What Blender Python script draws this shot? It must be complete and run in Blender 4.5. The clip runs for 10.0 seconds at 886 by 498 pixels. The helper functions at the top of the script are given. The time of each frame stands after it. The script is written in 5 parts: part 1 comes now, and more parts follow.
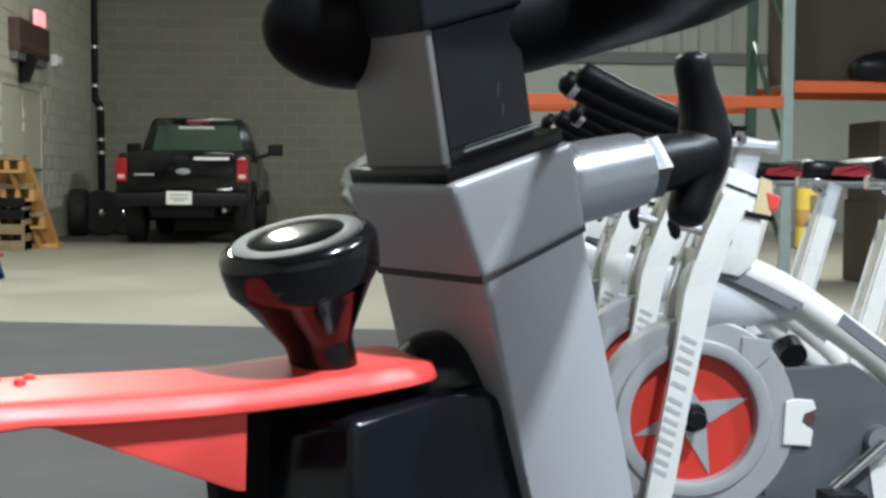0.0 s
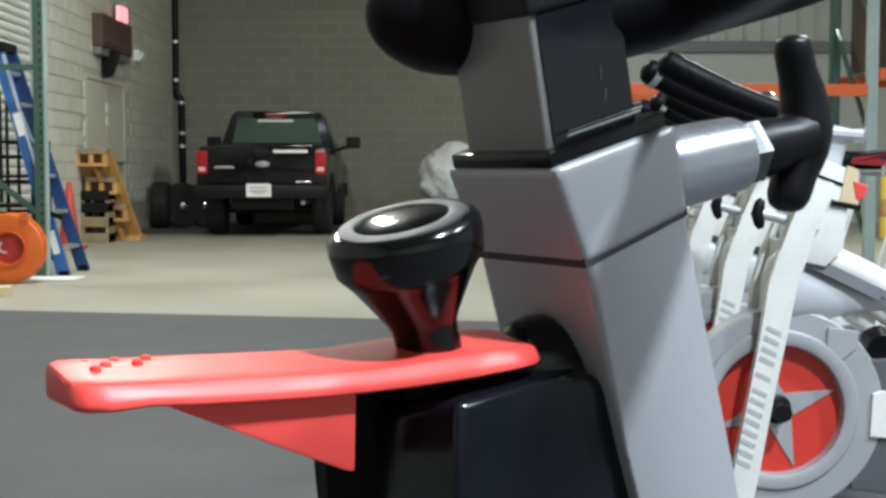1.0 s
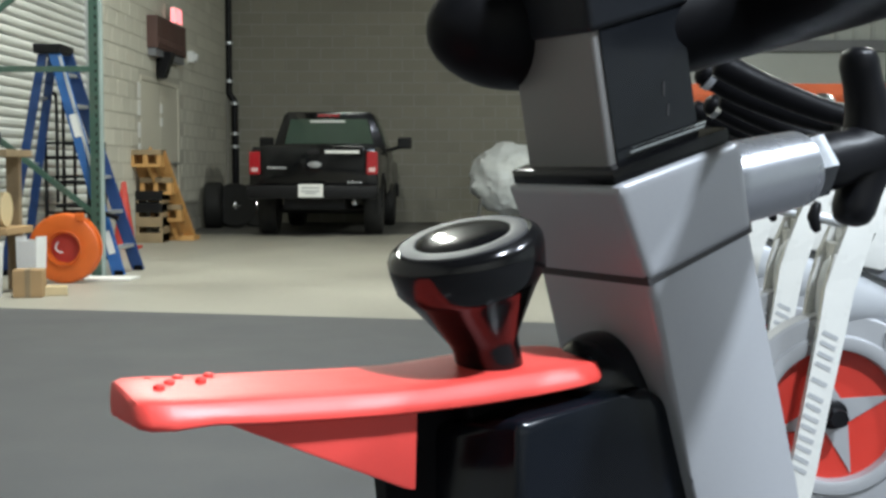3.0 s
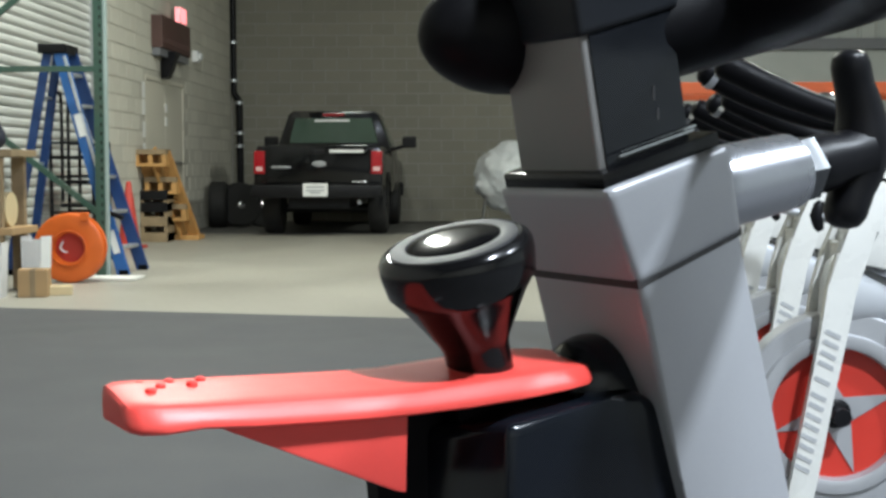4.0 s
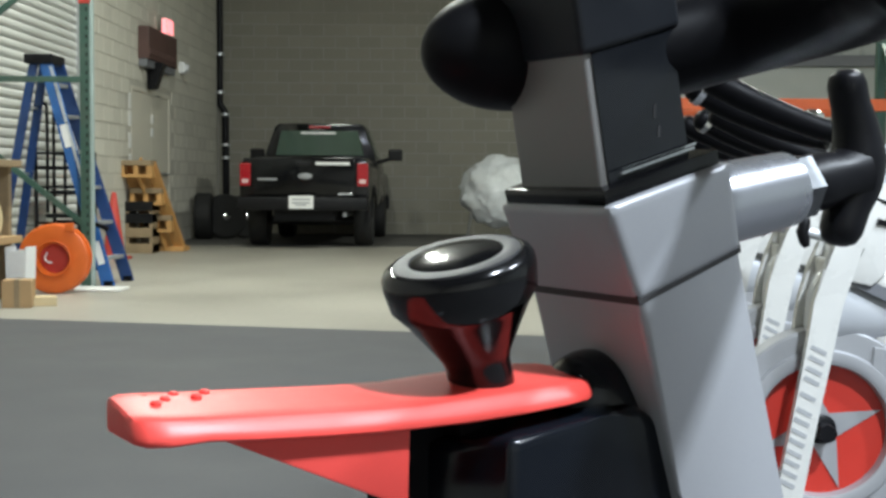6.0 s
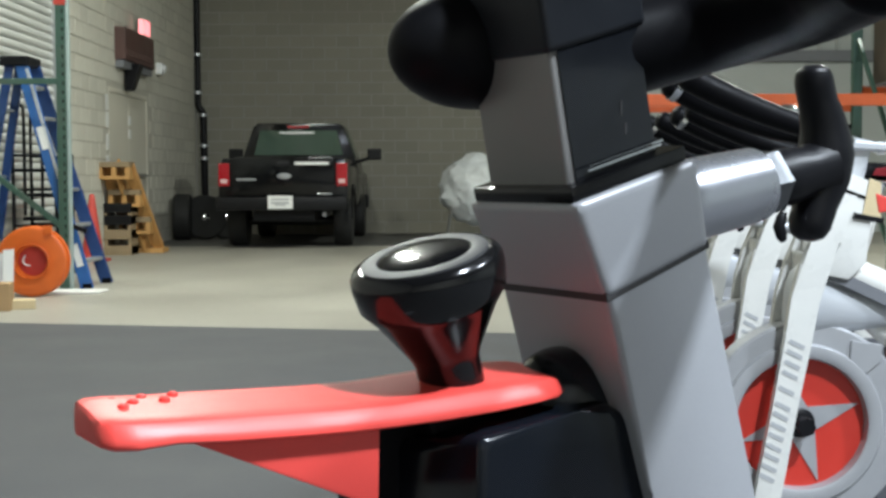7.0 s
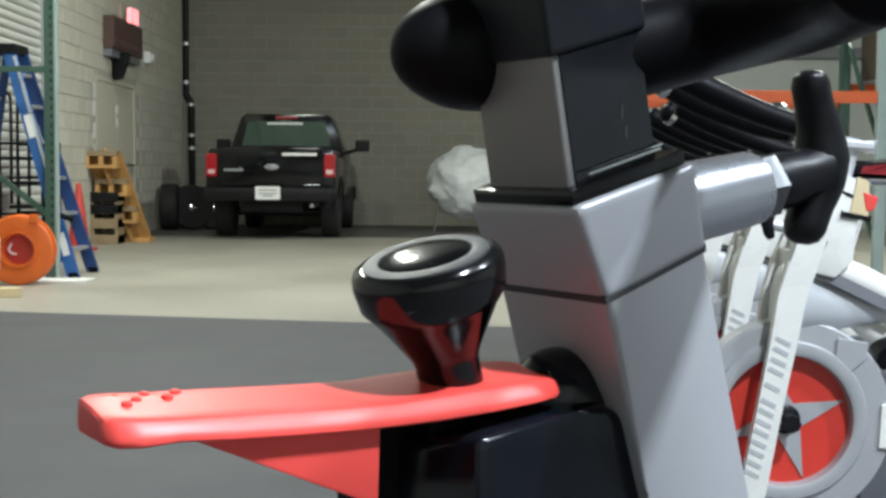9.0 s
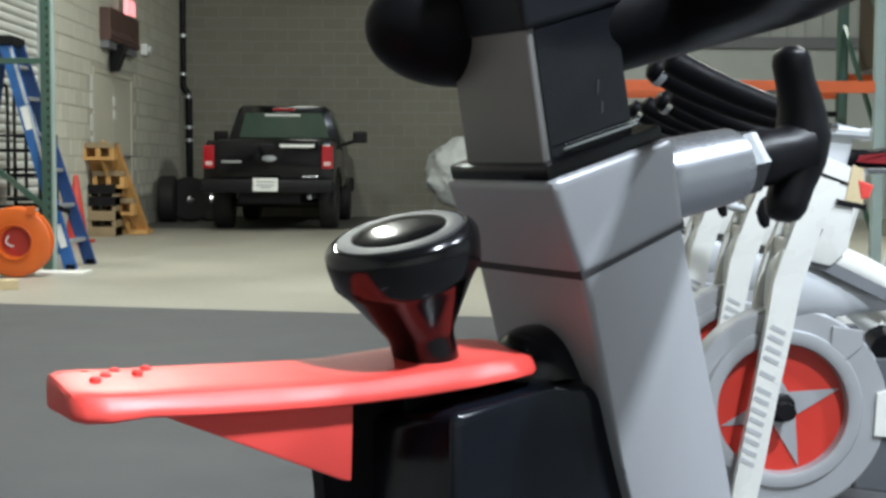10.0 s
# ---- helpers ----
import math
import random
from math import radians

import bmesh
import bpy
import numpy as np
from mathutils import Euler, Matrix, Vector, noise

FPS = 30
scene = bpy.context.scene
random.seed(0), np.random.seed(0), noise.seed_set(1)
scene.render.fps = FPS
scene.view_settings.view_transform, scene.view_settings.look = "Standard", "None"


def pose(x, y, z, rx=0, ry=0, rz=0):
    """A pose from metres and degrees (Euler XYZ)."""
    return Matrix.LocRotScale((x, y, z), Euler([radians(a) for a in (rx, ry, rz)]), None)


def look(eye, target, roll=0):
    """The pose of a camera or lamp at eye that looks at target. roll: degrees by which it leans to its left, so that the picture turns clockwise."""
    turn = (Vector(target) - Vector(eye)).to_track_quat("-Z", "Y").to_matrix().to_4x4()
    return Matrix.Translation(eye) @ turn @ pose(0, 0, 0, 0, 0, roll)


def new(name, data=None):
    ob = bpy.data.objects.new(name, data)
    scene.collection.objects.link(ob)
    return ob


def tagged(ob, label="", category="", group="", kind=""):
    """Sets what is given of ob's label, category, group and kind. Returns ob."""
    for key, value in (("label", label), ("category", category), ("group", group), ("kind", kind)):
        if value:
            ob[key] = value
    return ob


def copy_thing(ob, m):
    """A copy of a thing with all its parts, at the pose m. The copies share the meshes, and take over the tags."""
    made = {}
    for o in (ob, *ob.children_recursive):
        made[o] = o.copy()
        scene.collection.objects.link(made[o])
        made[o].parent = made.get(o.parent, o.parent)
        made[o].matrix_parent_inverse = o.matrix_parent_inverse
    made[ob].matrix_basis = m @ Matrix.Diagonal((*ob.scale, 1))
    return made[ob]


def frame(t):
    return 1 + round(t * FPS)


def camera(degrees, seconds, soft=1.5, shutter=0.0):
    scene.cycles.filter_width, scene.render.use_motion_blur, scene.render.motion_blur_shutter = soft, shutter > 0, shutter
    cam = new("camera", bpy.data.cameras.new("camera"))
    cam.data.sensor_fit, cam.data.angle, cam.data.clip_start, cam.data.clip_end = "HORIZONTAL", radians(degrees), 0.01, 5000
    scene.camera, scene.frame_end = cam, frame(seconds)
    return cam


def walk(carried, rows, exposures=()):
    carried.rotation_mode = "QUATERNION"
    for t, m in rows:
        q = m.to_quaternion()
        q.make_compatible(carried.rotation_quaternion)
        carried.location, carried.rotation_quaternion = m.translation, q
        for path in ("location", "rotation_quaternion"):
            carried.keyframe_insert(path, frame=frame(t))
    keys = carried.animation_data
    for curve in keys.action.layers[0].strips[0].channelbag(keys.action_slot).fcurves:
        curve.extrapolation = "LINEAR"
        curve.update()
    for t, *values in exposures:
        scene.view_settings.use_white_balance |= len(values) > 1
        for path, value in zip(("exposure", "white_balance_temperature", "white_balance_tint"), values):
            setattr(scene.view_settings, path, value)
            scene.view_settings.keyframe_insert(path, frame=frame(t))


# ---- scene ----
DEG = 37.65
cam = camera(DEG, 10.0, soft=3.0)
PATH = [
    (0, (0.01332, 0.00686, 0.93552), (0.16714, 1.99785, 0.82457), 0.367),
    (0.5, (0.00974, 0.00350, 0.93734), (0.10807, 1.99734, 0.81502), 0.086),
    (1, (0.00268, 0.00238, 0.93280), (0.03875, 1.99820, 0.80862), 0.053),
    (1.5, (-0.00041, -0.00119, 0.93969), (-0.05120, 1.99520, 0.83090), -1.267),
    (2, (0.00155, 0.00264, 0.93493), (-0.02508, 1.99870, 0.81234), -0.383),
    (2.5, (-0.00280, 0.00502, 0.93726), (-0.04110, 2.00085, 0.81388), 0.058),
    (4, (0.00422, 0.00216, 0.94125), (-0.04567, 1.99756, 0.81522), -0.058),
    (4.5, (0.00472, -0.00232, 0.94266), (-0.05113, 1.99449, 0.84458), 0.270),
    (5, (0.00054, 0.00021, 0.94037), (-0.05665, 1.99587, 0.82179), 0.001),
    (5.5, (-0.00411, -0.00103, 0.94157), (-0.04428, 1.99577, 0.83599), 0.512),
    (7, (0.00221, -0.00142, 0.94240), (0.00552, 1.99565, 0.83437), -0.203),
    (7.5, (-0.00366, 0.00123, 0.93697), (0.02105, 1.99801, 0.82623), 0.688),
    (8, (0.00110, -0.00169, 0.94528), (0.05015, 1.99441, 0.83053), 0.159),
    (8.5, (0.00332, -0.00816, 0.94500), (0.03131, 1.98812, 0.82640), -0.136),
    (9, (-0.00333, -0.00540, 0.94594), (0.02053, 1.99087, 0.82624), 0.443),
    (9.5, (-0.00183, -0.00251, 0.94160), (0.02547, 1.99340, 0.81672), 1.150),
    (10, (0.00608, -0.00191, 0.93959), (0.03219, 1.99353, 0.80722), 0.292),
]
walk(cam, [(t, look(eye, target, roll)) for t, eye, target, roll in PATH], exposures=[(0.0, 0.0, 6500, 10), (10.0, 0.0, 6500, 10)])

# ---- world and lamps ----
world = bpy.data.worlds.new("world")
scene.world = world
world.use_nodes = True
world.node_tree.nodes["Background"].inputs[0].default_value = (0.5, 0.55, 0.6, 1)
world.node_tree.nodes["Background"].inputs[1].default_value = 0.05

CEILING = 7.2


def high_bay(x, y, watts, color=(0.94, 1.0, 0.91), sx=0.5, sy=1.25, z=6.3):
    """A strip high-bay fixture: steel housing, glowing lens, hangers and its lamp."""
    rig = tagged(new("ceiling_light"), "white steel high-bay strip light hanging from the ceiling", "lamp", "high-bay lights")
    rig.location = (x, y, z)
    bm = bmesh.new()
    add_box(bm, (-sx / 2, -sy / 2, 0.02), (sx / 2, sy / 2, 0.1), 0.01)
    part("housing", bm, WHITE_PAINT, rig)
    bm = bmesh.new()
    add_box(bm, (-sx / 2 + 0.03, -sy / 2 + 0.03, 0.0), (sx / 2 - 0.03, sy / 2 - 0.03, 0.018))
    part("lens", bm, LAMP_GLOW, rig)
    for hy in (-sy / 2 + 0.15, sy / 2 - 0.15):
        bm = bmesh.new()
        add_tube(bm, [(0, hy, 0.1), (0, hy, CEILING - z)], 0.008, 6)
        part("hanger", bm, STEEL, rig)
    data = bpy.data.lights.new("high_bay_lamp", "AREA")
    data.shape, data.size, data.size_y, data.energy, data.color = "RECTANGLE", sx - 0.06, sy - 0.06, watts, color
    lamp = new("high_bay_lamp", data)
    lamp.location = (x, y, z - 0.03)


# ---- materials ----
def mat(name, color, rough=0.5, metal=0.0, var=0.12, scale=6.0, fine=60.0, bump=0.1, dist=0.002, coat=0.0, stain=None, stain_amount=0.0, spec=0.5, random_tint=0.0):
    """Principled paint with blotches, grain, roughness wear and fine relief."""
    m = bpy.data.materials.new(name)
    m.use_nodes = True
    nt = m.node_tree
    n, k = nt.nodes, nt.links
    b = n["Principled BSDF"]
    b.inputs["Metallic"].default_value = metal
    b.inputs["Specular IOR Level"].default_value = spec
    b.inputs["Coat Weight"].default_value = coat
    b.inputs["Coat Roughness"].default_value = 0.08
    tc = n.new("ShaderNodeTexCoord")
    big = n.new("ShaderNodeTexNoise")
    big.inputs["Scale"].default_value, big.inputs["Detail"].default_value = scale, 6
    small = n.new("ShaderNodeTexNoise")
    small.inputs["Scale"].default_value, small.inputs["Detail"].default_value = fine, 4
    k.new(tc.outputs["Object"], big.inputs["Vector"])
    k.new(tc.outputs["Object"], small.inputs["Vector"])
    add = n.new("ShaderNodeMath")
    add.operation = "ADD"
    half = n.new("ShaderNodeMath")
    half.operation, half.inputs[1].default_value = "MULTIPLY", 0.5
    k.new(big.outputs["Fac"], add.inputs[0])
    k.new(small.outputs["Fac"], half.inputs[0])
    k.new(half.outputs[0], add.inputs[1])
    ramp = n.new("ShaderNodeMapRange")
    ramp.inputs["From Min"].default_value, ramp.inputs["From Max"].default_value = 0.45, 1.05
    ramp.inputs["To Min"].default_value, ramp.inputs["To Max"].default_value = 1 - var, 1 + var
    k.new(add.outputs[0], ramp.inputs["Value"])
    fac = ramp.outputs[0]
    if random_tint:
        info = n.new("ShaderNodeObjectInfo")
        r2 = n.new("ShaderNodeMapRange")
        r2.inputs["To Min"].default_value, r2.inputs["To Max"].default_value = 1 - random_tint, 1 + random_tint
        k.new(info.outputs["Random"], r2.inputs["Value"])
        mul = n.new("ShaderNodeMath")
        mul.operation = "MULTIPLY"
        k.new(fac, mul.inputs[0])
        k.new(r2.outputs[0], mul.inputs[1])
        fac = mul.outputs[0]
    hue = n.new("ShaderNodeVectorMath")
    hue.operation = "SCALE"
    hue.inputs[0].default_value = color
    k.new(fac, hue.inputs["Scale"])
    out = hue.outputs[0]
    if stain:
        sn = n.new("ShaderNodeTexNoise")
        sn.inputs["Scale"].default_value, sn.inputs["Detail"].default_value = scale * 0.4, 8
        k.new(tc.outputs["Object"], sn.inputs["Vector"])
        sr = n.new("ShaderNodeMapRange")
        sr.inputs["From Min"].default_value, sr.inputs["From Max"].default_value = 0.5, 0.72
        sr.inputs["To Max"].default_value = stain_amount
        k.new(sn.outputs["Fac"], sr.inputs["Value"])
        mix = n.new("ShaderNodeMix")
        mix.data_type = "RGBA"
        mix.inputs["B"].default_value = (*stain, 1)
        k.new(sr.outputs[0], mix.inputs["Factor"])
        k.new(out, mix.inputs["A"])
        out = mix.outputs["Result"]
    k.new(out, b.inputs["Base Color"])
    rr = n.new("ShaderNodeMapRange")
    rr.inputs["From Min"].default_value, rr.inputs["From Max"].default_value = 0.3, 0.7
    rr.inputs["To Min"].default_value, rr.inputs["To Max"].default_value = max(rough - 0.08, 0.02), min(rough + 0.08, 1)
    k.new(big.outputs["Fac"], rr.inputs["Value"])
    k.new(rr.outputs[0], b.inputs["Roughness"])
    bp = n.new("ShaderNodeBump")
    bp.inputs["Strength"].default_value, bp.inputs["Distance"].default_value = bump, dist
    k.new(small.outputs["Fac"], bp.inputs["Height"])
    k.new(bp.outputs[0], b.inputs["Normal"])
    return m


def glow(name, color, strength):
    m = bpy.data.materials.new(name)
    m.use_nodes = True
    b = m.node_tree.nodes["Principled BSDF"]
    b.inputs["Base Color"].default_value = (*color, 1)
    b.inputs["Emission Color"].default_value = (*color, 1)
    b.inputs["Emission Strength"].default_value = strength
    return m


GREY_PAINT = mat("grey_paint", (0.34, 0.345, 0.365), 0.4, 0.2, 0.04, 12, 900, 0.1, 0.0003, coat=0.15)
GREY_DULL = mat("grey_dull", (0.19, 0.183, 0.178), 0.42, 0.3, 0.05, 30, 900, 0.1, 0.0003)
SILVER = mat("silver_paint", (0.6, 0.62, 0.65), 0.36, 0.35, 0.02, 8, 300, 0.02, 0.0001, coat=0.3)
FLY_SILVER = mat("flywheel_silver", (0.38, 0.385, 0.4), 0.4, 0.3, 0.05, 12, 200, 0.1, 0.0005)
CHROME = mat("chrome", (0.75, 0.76, 0.78), 0.12, 1.0, 0.03, 20, 300, 0.02, 0.0003)
STEEL = mat("steel", (0.45, 0.46, 0.47), 0.35, 0.9, 0.08, 15, 200, 0.1, 0.0005)
BLACK_GLOSS = mat("black_gloss", (0.004, 0.004, 0.0045), 0.18, 0.0, 0.1, 25, 500, 0.03, 0.0002, spec=0.4)
HOUSING = mat("housing_black", (0.004, 0.0055, 0.0085), 0.18, 0.0, 0.1, 25, 500, 0.04, 0.0002, spec=0.33)
BLACK_SATIN = mat("black_satin", (0.006, 0.006, 0.0075), 0.36, 0.0, 0.15, 25, 700, 0.12, 0.0003, spec=0.2)
BLACK_RUBBER = mat("black_rubber", (0.004, 0.004, 0.005), 0.46, 0.0, 0.2, 40, 1500, 0.2, 0.0003, spec=0.1)
HORN_BLACK = mat("horn_black", (0.004, 0.004, 0.005), 0.5, 0.0, 0.2, 40, 1500, 0.15, 0.0003, spec=0.06)
CLAMP_BLACK = mat("clamp_black", (0.011, 0.0125, 0.0155), 0.42, 0.0, 0.15, 30, 700, 0.12, 0.0003, spec=0.25)
# Near-black colour that paints in the dark surroundings mirrored by the post
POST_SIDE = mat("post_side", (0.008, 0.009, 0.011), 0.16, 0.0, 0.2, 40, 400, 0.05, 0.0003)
RED_PLASTIC = mat("red_plastic", (0.74, 0.065, 0.053), 0.43, 0.0, 0.06, 25, 900, 0.15, 0.0003)
RED_DISC = mat("red_disc", (0.55, 0.035, 0.022), 0.4, 0.0, 0.06, 12, 200, 0.05, 0.0005)
RED_VINYL = mat("red_vinyl", (0.25, 0.012, 0.02), 0.4, 0.0, 0.1, 20, 300, 0.1, 0.0006)
WHITE_FRAME = mat("white_frame", (0.70, 0.695, 0.66), 0.3, 0.0, 0.04, 12, 300, 0.05, 0.0004, coat=0.3)
LETTER_GREY = mat("letter_grey", (0.40, 0.41, 0.42), 0.5, 0.0, 0.08, 30, 300, 0.02, 0.0003)
RING_GREY = mat("ring_grey", (0.04, 0.04, 0.042), 0.5, 0.0, 0.1, 40, 400, 0.05, 0.0003)
SEAM = mat("seam_grey", (0.03, 0.029, 0.03), 0.6, 0.0, 0.1, 30, 300, 0.05, 0.0003)
TUBE_SILVER = mat("tube_silver", (0.42, 0.43, 0.46), 0.25, 0.85, 0.03, 20, 400, 0.03, 0.0002, coat=0.2)
GUARD_GREY = mat("guard_grey", (0.085, 0.088, 0.098), 0.5, 0.0, 0.15, 6, 200, 0.1, 0.0006)
NUT_GREY = mat("nut_grey", (0.13, 0.135, 0.14), 0.3, 0.8, 0.1, 30, 300, 0.05, 0.0003)
PANEL_GREY = mat("panel_grey", (0.16, 0.165, 0.18), 0.5, 0.0, 0.08, 14, 300, 0.1, 0.0006)
WHITE_PAINT = mat("white_paint", (0.75, 0.75, 0.72), 0.5, 0.0, 0.05, 6, 80, 0.05)
CONCRETE = mat("concrete", (0.335, 0.318, 0.272), 0.46, 0.0, 0.16, 0.7, 18, 0.06, 0.003, stain=(0.25, 0.236, 0.2), stain_amount=0.6)
MAT_GREY = mat("rubber_mat", (0.062, 0.063, 0.067), 0.7, 0.0, 0.1, 1.1, 240, 0.3, 0.0015, stain=(0.078, 0.078, 0.08), stain_amount=0.5)
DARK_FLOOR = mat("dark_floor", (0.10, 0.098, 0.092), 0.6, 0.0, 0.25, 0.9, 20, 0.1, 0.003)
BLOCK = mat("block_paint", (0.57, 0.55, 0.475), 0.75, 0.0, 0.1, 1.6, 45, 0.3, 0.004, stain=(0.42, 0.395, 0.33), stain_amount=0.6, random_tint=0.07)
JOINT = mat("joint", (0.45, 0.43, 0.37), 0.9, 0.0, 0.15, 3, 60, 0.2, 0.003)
# End wall block and joint: the dim far light is put into darker colours
BLOCK_DIM = mat("block_dim", (0.25, 0.238, 0.198), 0.85, 0.0, 0.1, 1.2, 45, 0.3, 0.004, stain=(0.22, 0.205, 0.17), stain_amount=0.6, random_tint=0.06)
JOINT_DIM = mat("joint_dim", (0.33, 0.32, 0.285), 0.9, 0.0, 0.12, 3, 60, 0.2, 0.003)
METAL_WALL = mat("metal_wall", (0.42, 0.44, 0.42), 0.5, 0.1, 0.08, 1.2, 30, 0.08, 0.002)
SHUTTER = mat("shutter", (0.62, 0.63, 0.60), 0.42, 0.2, 0.06, 1.5, 40, 0.05, 0.001)
DOOR_PAINT = mat("door_paint", (0.58, 0.55, 0.465), 0.5, 0.0, 0.06, 2.0, 50, 0.08, 0.001)
CEIL = mat("ceiling_paint", (0.28, 0.28, 0.27), 0.8, 0.0, 0.08, 1.0, 20, 0.1)
RACK_GREEN = mat("rack_green", (0.045, 0.10, 0.075), 0.45, 0.0, 0.2, 6, 90, 0.1, 0.001, stain=(0.10, 0.09, 0.07), stain_amount=0.5)
RACK_ORANGE = mat("rack_orange", (0.72, 0.13, 0.03), 0.45, 0.0, 0.12, 6, 90, 0.1, 0.001)
ORANGE_PLASTIC = mat("orange_plastic", (0.72, 0.14, 0.02), 0.38, 0.0, 0.1, 8, 120, 0.08, 0.001)
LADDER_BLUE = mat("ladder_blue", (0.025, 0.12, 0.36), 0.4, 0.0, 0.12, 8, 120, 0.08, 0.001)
# The same ladder blue with shade in its colour, for far and rear rails
LADDER_BLUE_SHADED = mat("ladder_blue_shaded", (0.014, 0.05, 0.17), 0.4, 0.0, 0.12, 8, 120, 0.08, 0.001)
LADDER_DARK = mat("navy_cloth", (0.012, 0.015, 0.03), 0.8, 0.0, 0.3, 14, 200, 0.3, 0.002)
ALU = mat("aluminium", (0.62, 0.64, 0.66), 0.35, 0.8, 0.08, 10, 200, 0.05, 0.0006)
PINE = mat("pine", (0.55, 0.30, 0.10), 0.6, 0.0, 0.25, 5, 70, 0.3, 0.002, stain=(0.36, 0.19, 0.07), stain_amount=0.6)
OLD_WOOD = mat("old_wood", (0.26, 0.19, 0.11), 0.7, 0.0, 0.25, 6, 80, 0.3, 0.002)
CARDBOARD = mat("cardboard", (0.40, 0.26, 0.13), 0.8, 0.0, 0.12, 5, 120, 0.15, 0.001)
CREAM_BOARD = mat("cream_board", (0.62, 0.5, 0.3), 0.7, 0.0, 0.1, 5, 100, 0.1, 0.001)
WHITE_PLASTIC = mat("white_plastic", (0.78, 0.79, 0.8), 0.4, 0.0, 0.06, 6, 100, 0.05, 0.001)
SHEETING = mat("white_sheeting", (0.74, 0.77, 0.79), 0.35, 0.0, 0.1, 9, 80, 0.4, 0.006)
CAR_BLACK = mat("car_black", (0.003, 0.003, 0.0035), 0.13, 0.0, 0.1, 4, 120, 0.02, 0.0004, spec=0.35)
CAR_TRIM = mat("car_trim", (0.006, 0.006, 0.007), 0.45, 0.0, 0.1, 8, 200, 0.1, 0.0008, spec=0.25)
CAR_GLASS = mat("car_glass", (0.05, 0.085, 0.06), 0.06, 0.0, 0.15, 3, 60, 0.01, 0.0005, coat=0.5)
TYRE = mat("tyre", (0.013, 0.013, 0.013), 0.7, 0.0, 0.2, 10, 200, 0.3, 0.002)
TAIL_RED = mat("tail_red", (0.38, 0.008, 0.014), 0.15, 0.0, 0.08, 10, 100, 0.03, 0.0005, coat=0.6)
TAIL_CLEAR = mat("tail_clear", (0.75, 0.5, 0.5), 0.15, 0.0, 0.08, 10, 100, 0.03, 0.0005, coat=0.6)
STICKER = mat("sticker_white", (0.78, 0.78, 0.76), 0.5, 0.0, 0.05, 20, 200, 0.02, 0.0005)
BROWN_METAL = mat("brown_metal", (0.085, 0.042, 0.035), 0.55, 0.0, 0.2, 3, 60, 0.1, 0.001)
CONE_RED = mat("cone_red", (0.5, 0.05, 0.035), 0.5, 0.0, 0.12, 6, 90, 0.08, 0.001)
YELLOW = mat("yellow_paint", (0.85, 0.62, 0.10), 0.4, 0.0, 0.12, 7, 90, 0.08, 0.001)
TEAL_GREY = mat("pale_teal", (0.36, 0.45, 0.43), 0.5, 0.1, 0.1, 5, 80, 0.08, 0.001)
BROWN_BOX = mat("dark_brown_board", (0.055, 0.043, 0.03), 0.8, 0.0, 0.2, 3, 60, 0.1, 0.001)
LAMP_GLOW = glow("lamp_glow", (1.0, 0.95, 0.86), 12.0)
EXIT_GLOW = glow("exit_glow", (1.0, 0.28, 0.3), 1.6)


# ---- mesh helpers ----
def part(name, bm, material, parent=None, label="", smooth=False):
    me = bpy.data.meshes.new(name)
    bmesh.ops.recalc_face_normals(bm, faces=bm.faces[:])
    for f in bm.faces:
        f.smooth = smooth
    bm.to_mesh(me)
    bm.free()
    me.materials.append(material)
    ob = new(name, me)
    if smooth:
        me.set_sharp_from_angle(angle=radians(38))
    if parent is not None:
        ob.parent = parent
    if label:
        ob["label"] = label
    return ob


def bevelled(bm, geom_verts, width, segments=2):
    vs = set(geom_verts)
    edges = [e for e in bm.edges if e.verts[0] in vs and e.verts[1] in vs]
    bmesh.ops.bevel(bm, geom=edges, offset=width, segments=segments, profile=0.6, affect="EDGES", clamp_overlap=True)


def add_box(bm, lo, hi, bevel=0.0, m=None, segments=2):
    made = bmesh.ops.create_cube(bm, size=1.0)["verts"]
    lo, hi = Vector(lo), Vector(hi)
    for v in made:
        v.co = Vector(((lo[i] + hi[i]) / 2 + v.co[i] * (hi[i] - lo[i]) for i in range(3)))
        if m is not None:
            v.co = m @ v.co
    if bevel:
        bevelled(bm, made, bevel, segments)


def add_beam(bm, a, b, wide, high, bevel=0.0, up=(0, 0, 1)):
    """A rectangular bar from a to b."""
    a, b = Vector(a), Vector(b)
    z = (b - a).normalized()
    x = z.cross(Vector(up))
    x = x.normalized() if x.length > 1e-4 else Vector((1, 0, 0))
    y = z.cross(x)
    m = Matrix.Translation(a) @ Matrix((x, y, z)).transposed().to_4x4()
    add_box(bm, (-wide / 2, -high / 2, 0), (wide / 2, high / 2, (b - a).length), bevel, m)


def add_prism(bm, profile, y0, y1, bevel=0.0, segments=2, m=None):
    """A polygon of (x, z) drawn out from y0 to y1."""
    a = [bm.verts.new((x, y0, z)) for x, z in profile]
    b = [bm.verts.new((x, y1, z)) for x, z in profile]
    bm.faces.new(a)
    bm.faces.new(b[::-1])
    for i in range(len(a)):
        j = (i + 1) % len(a)
        bm.faces.new((a[i], b[i], b[j], a[j]))
    if bevel:
        bevelled(bm, a + b, bevel, segments)
    if m is not None:
        for v in bm.verts:
            v.co = m @ v.co


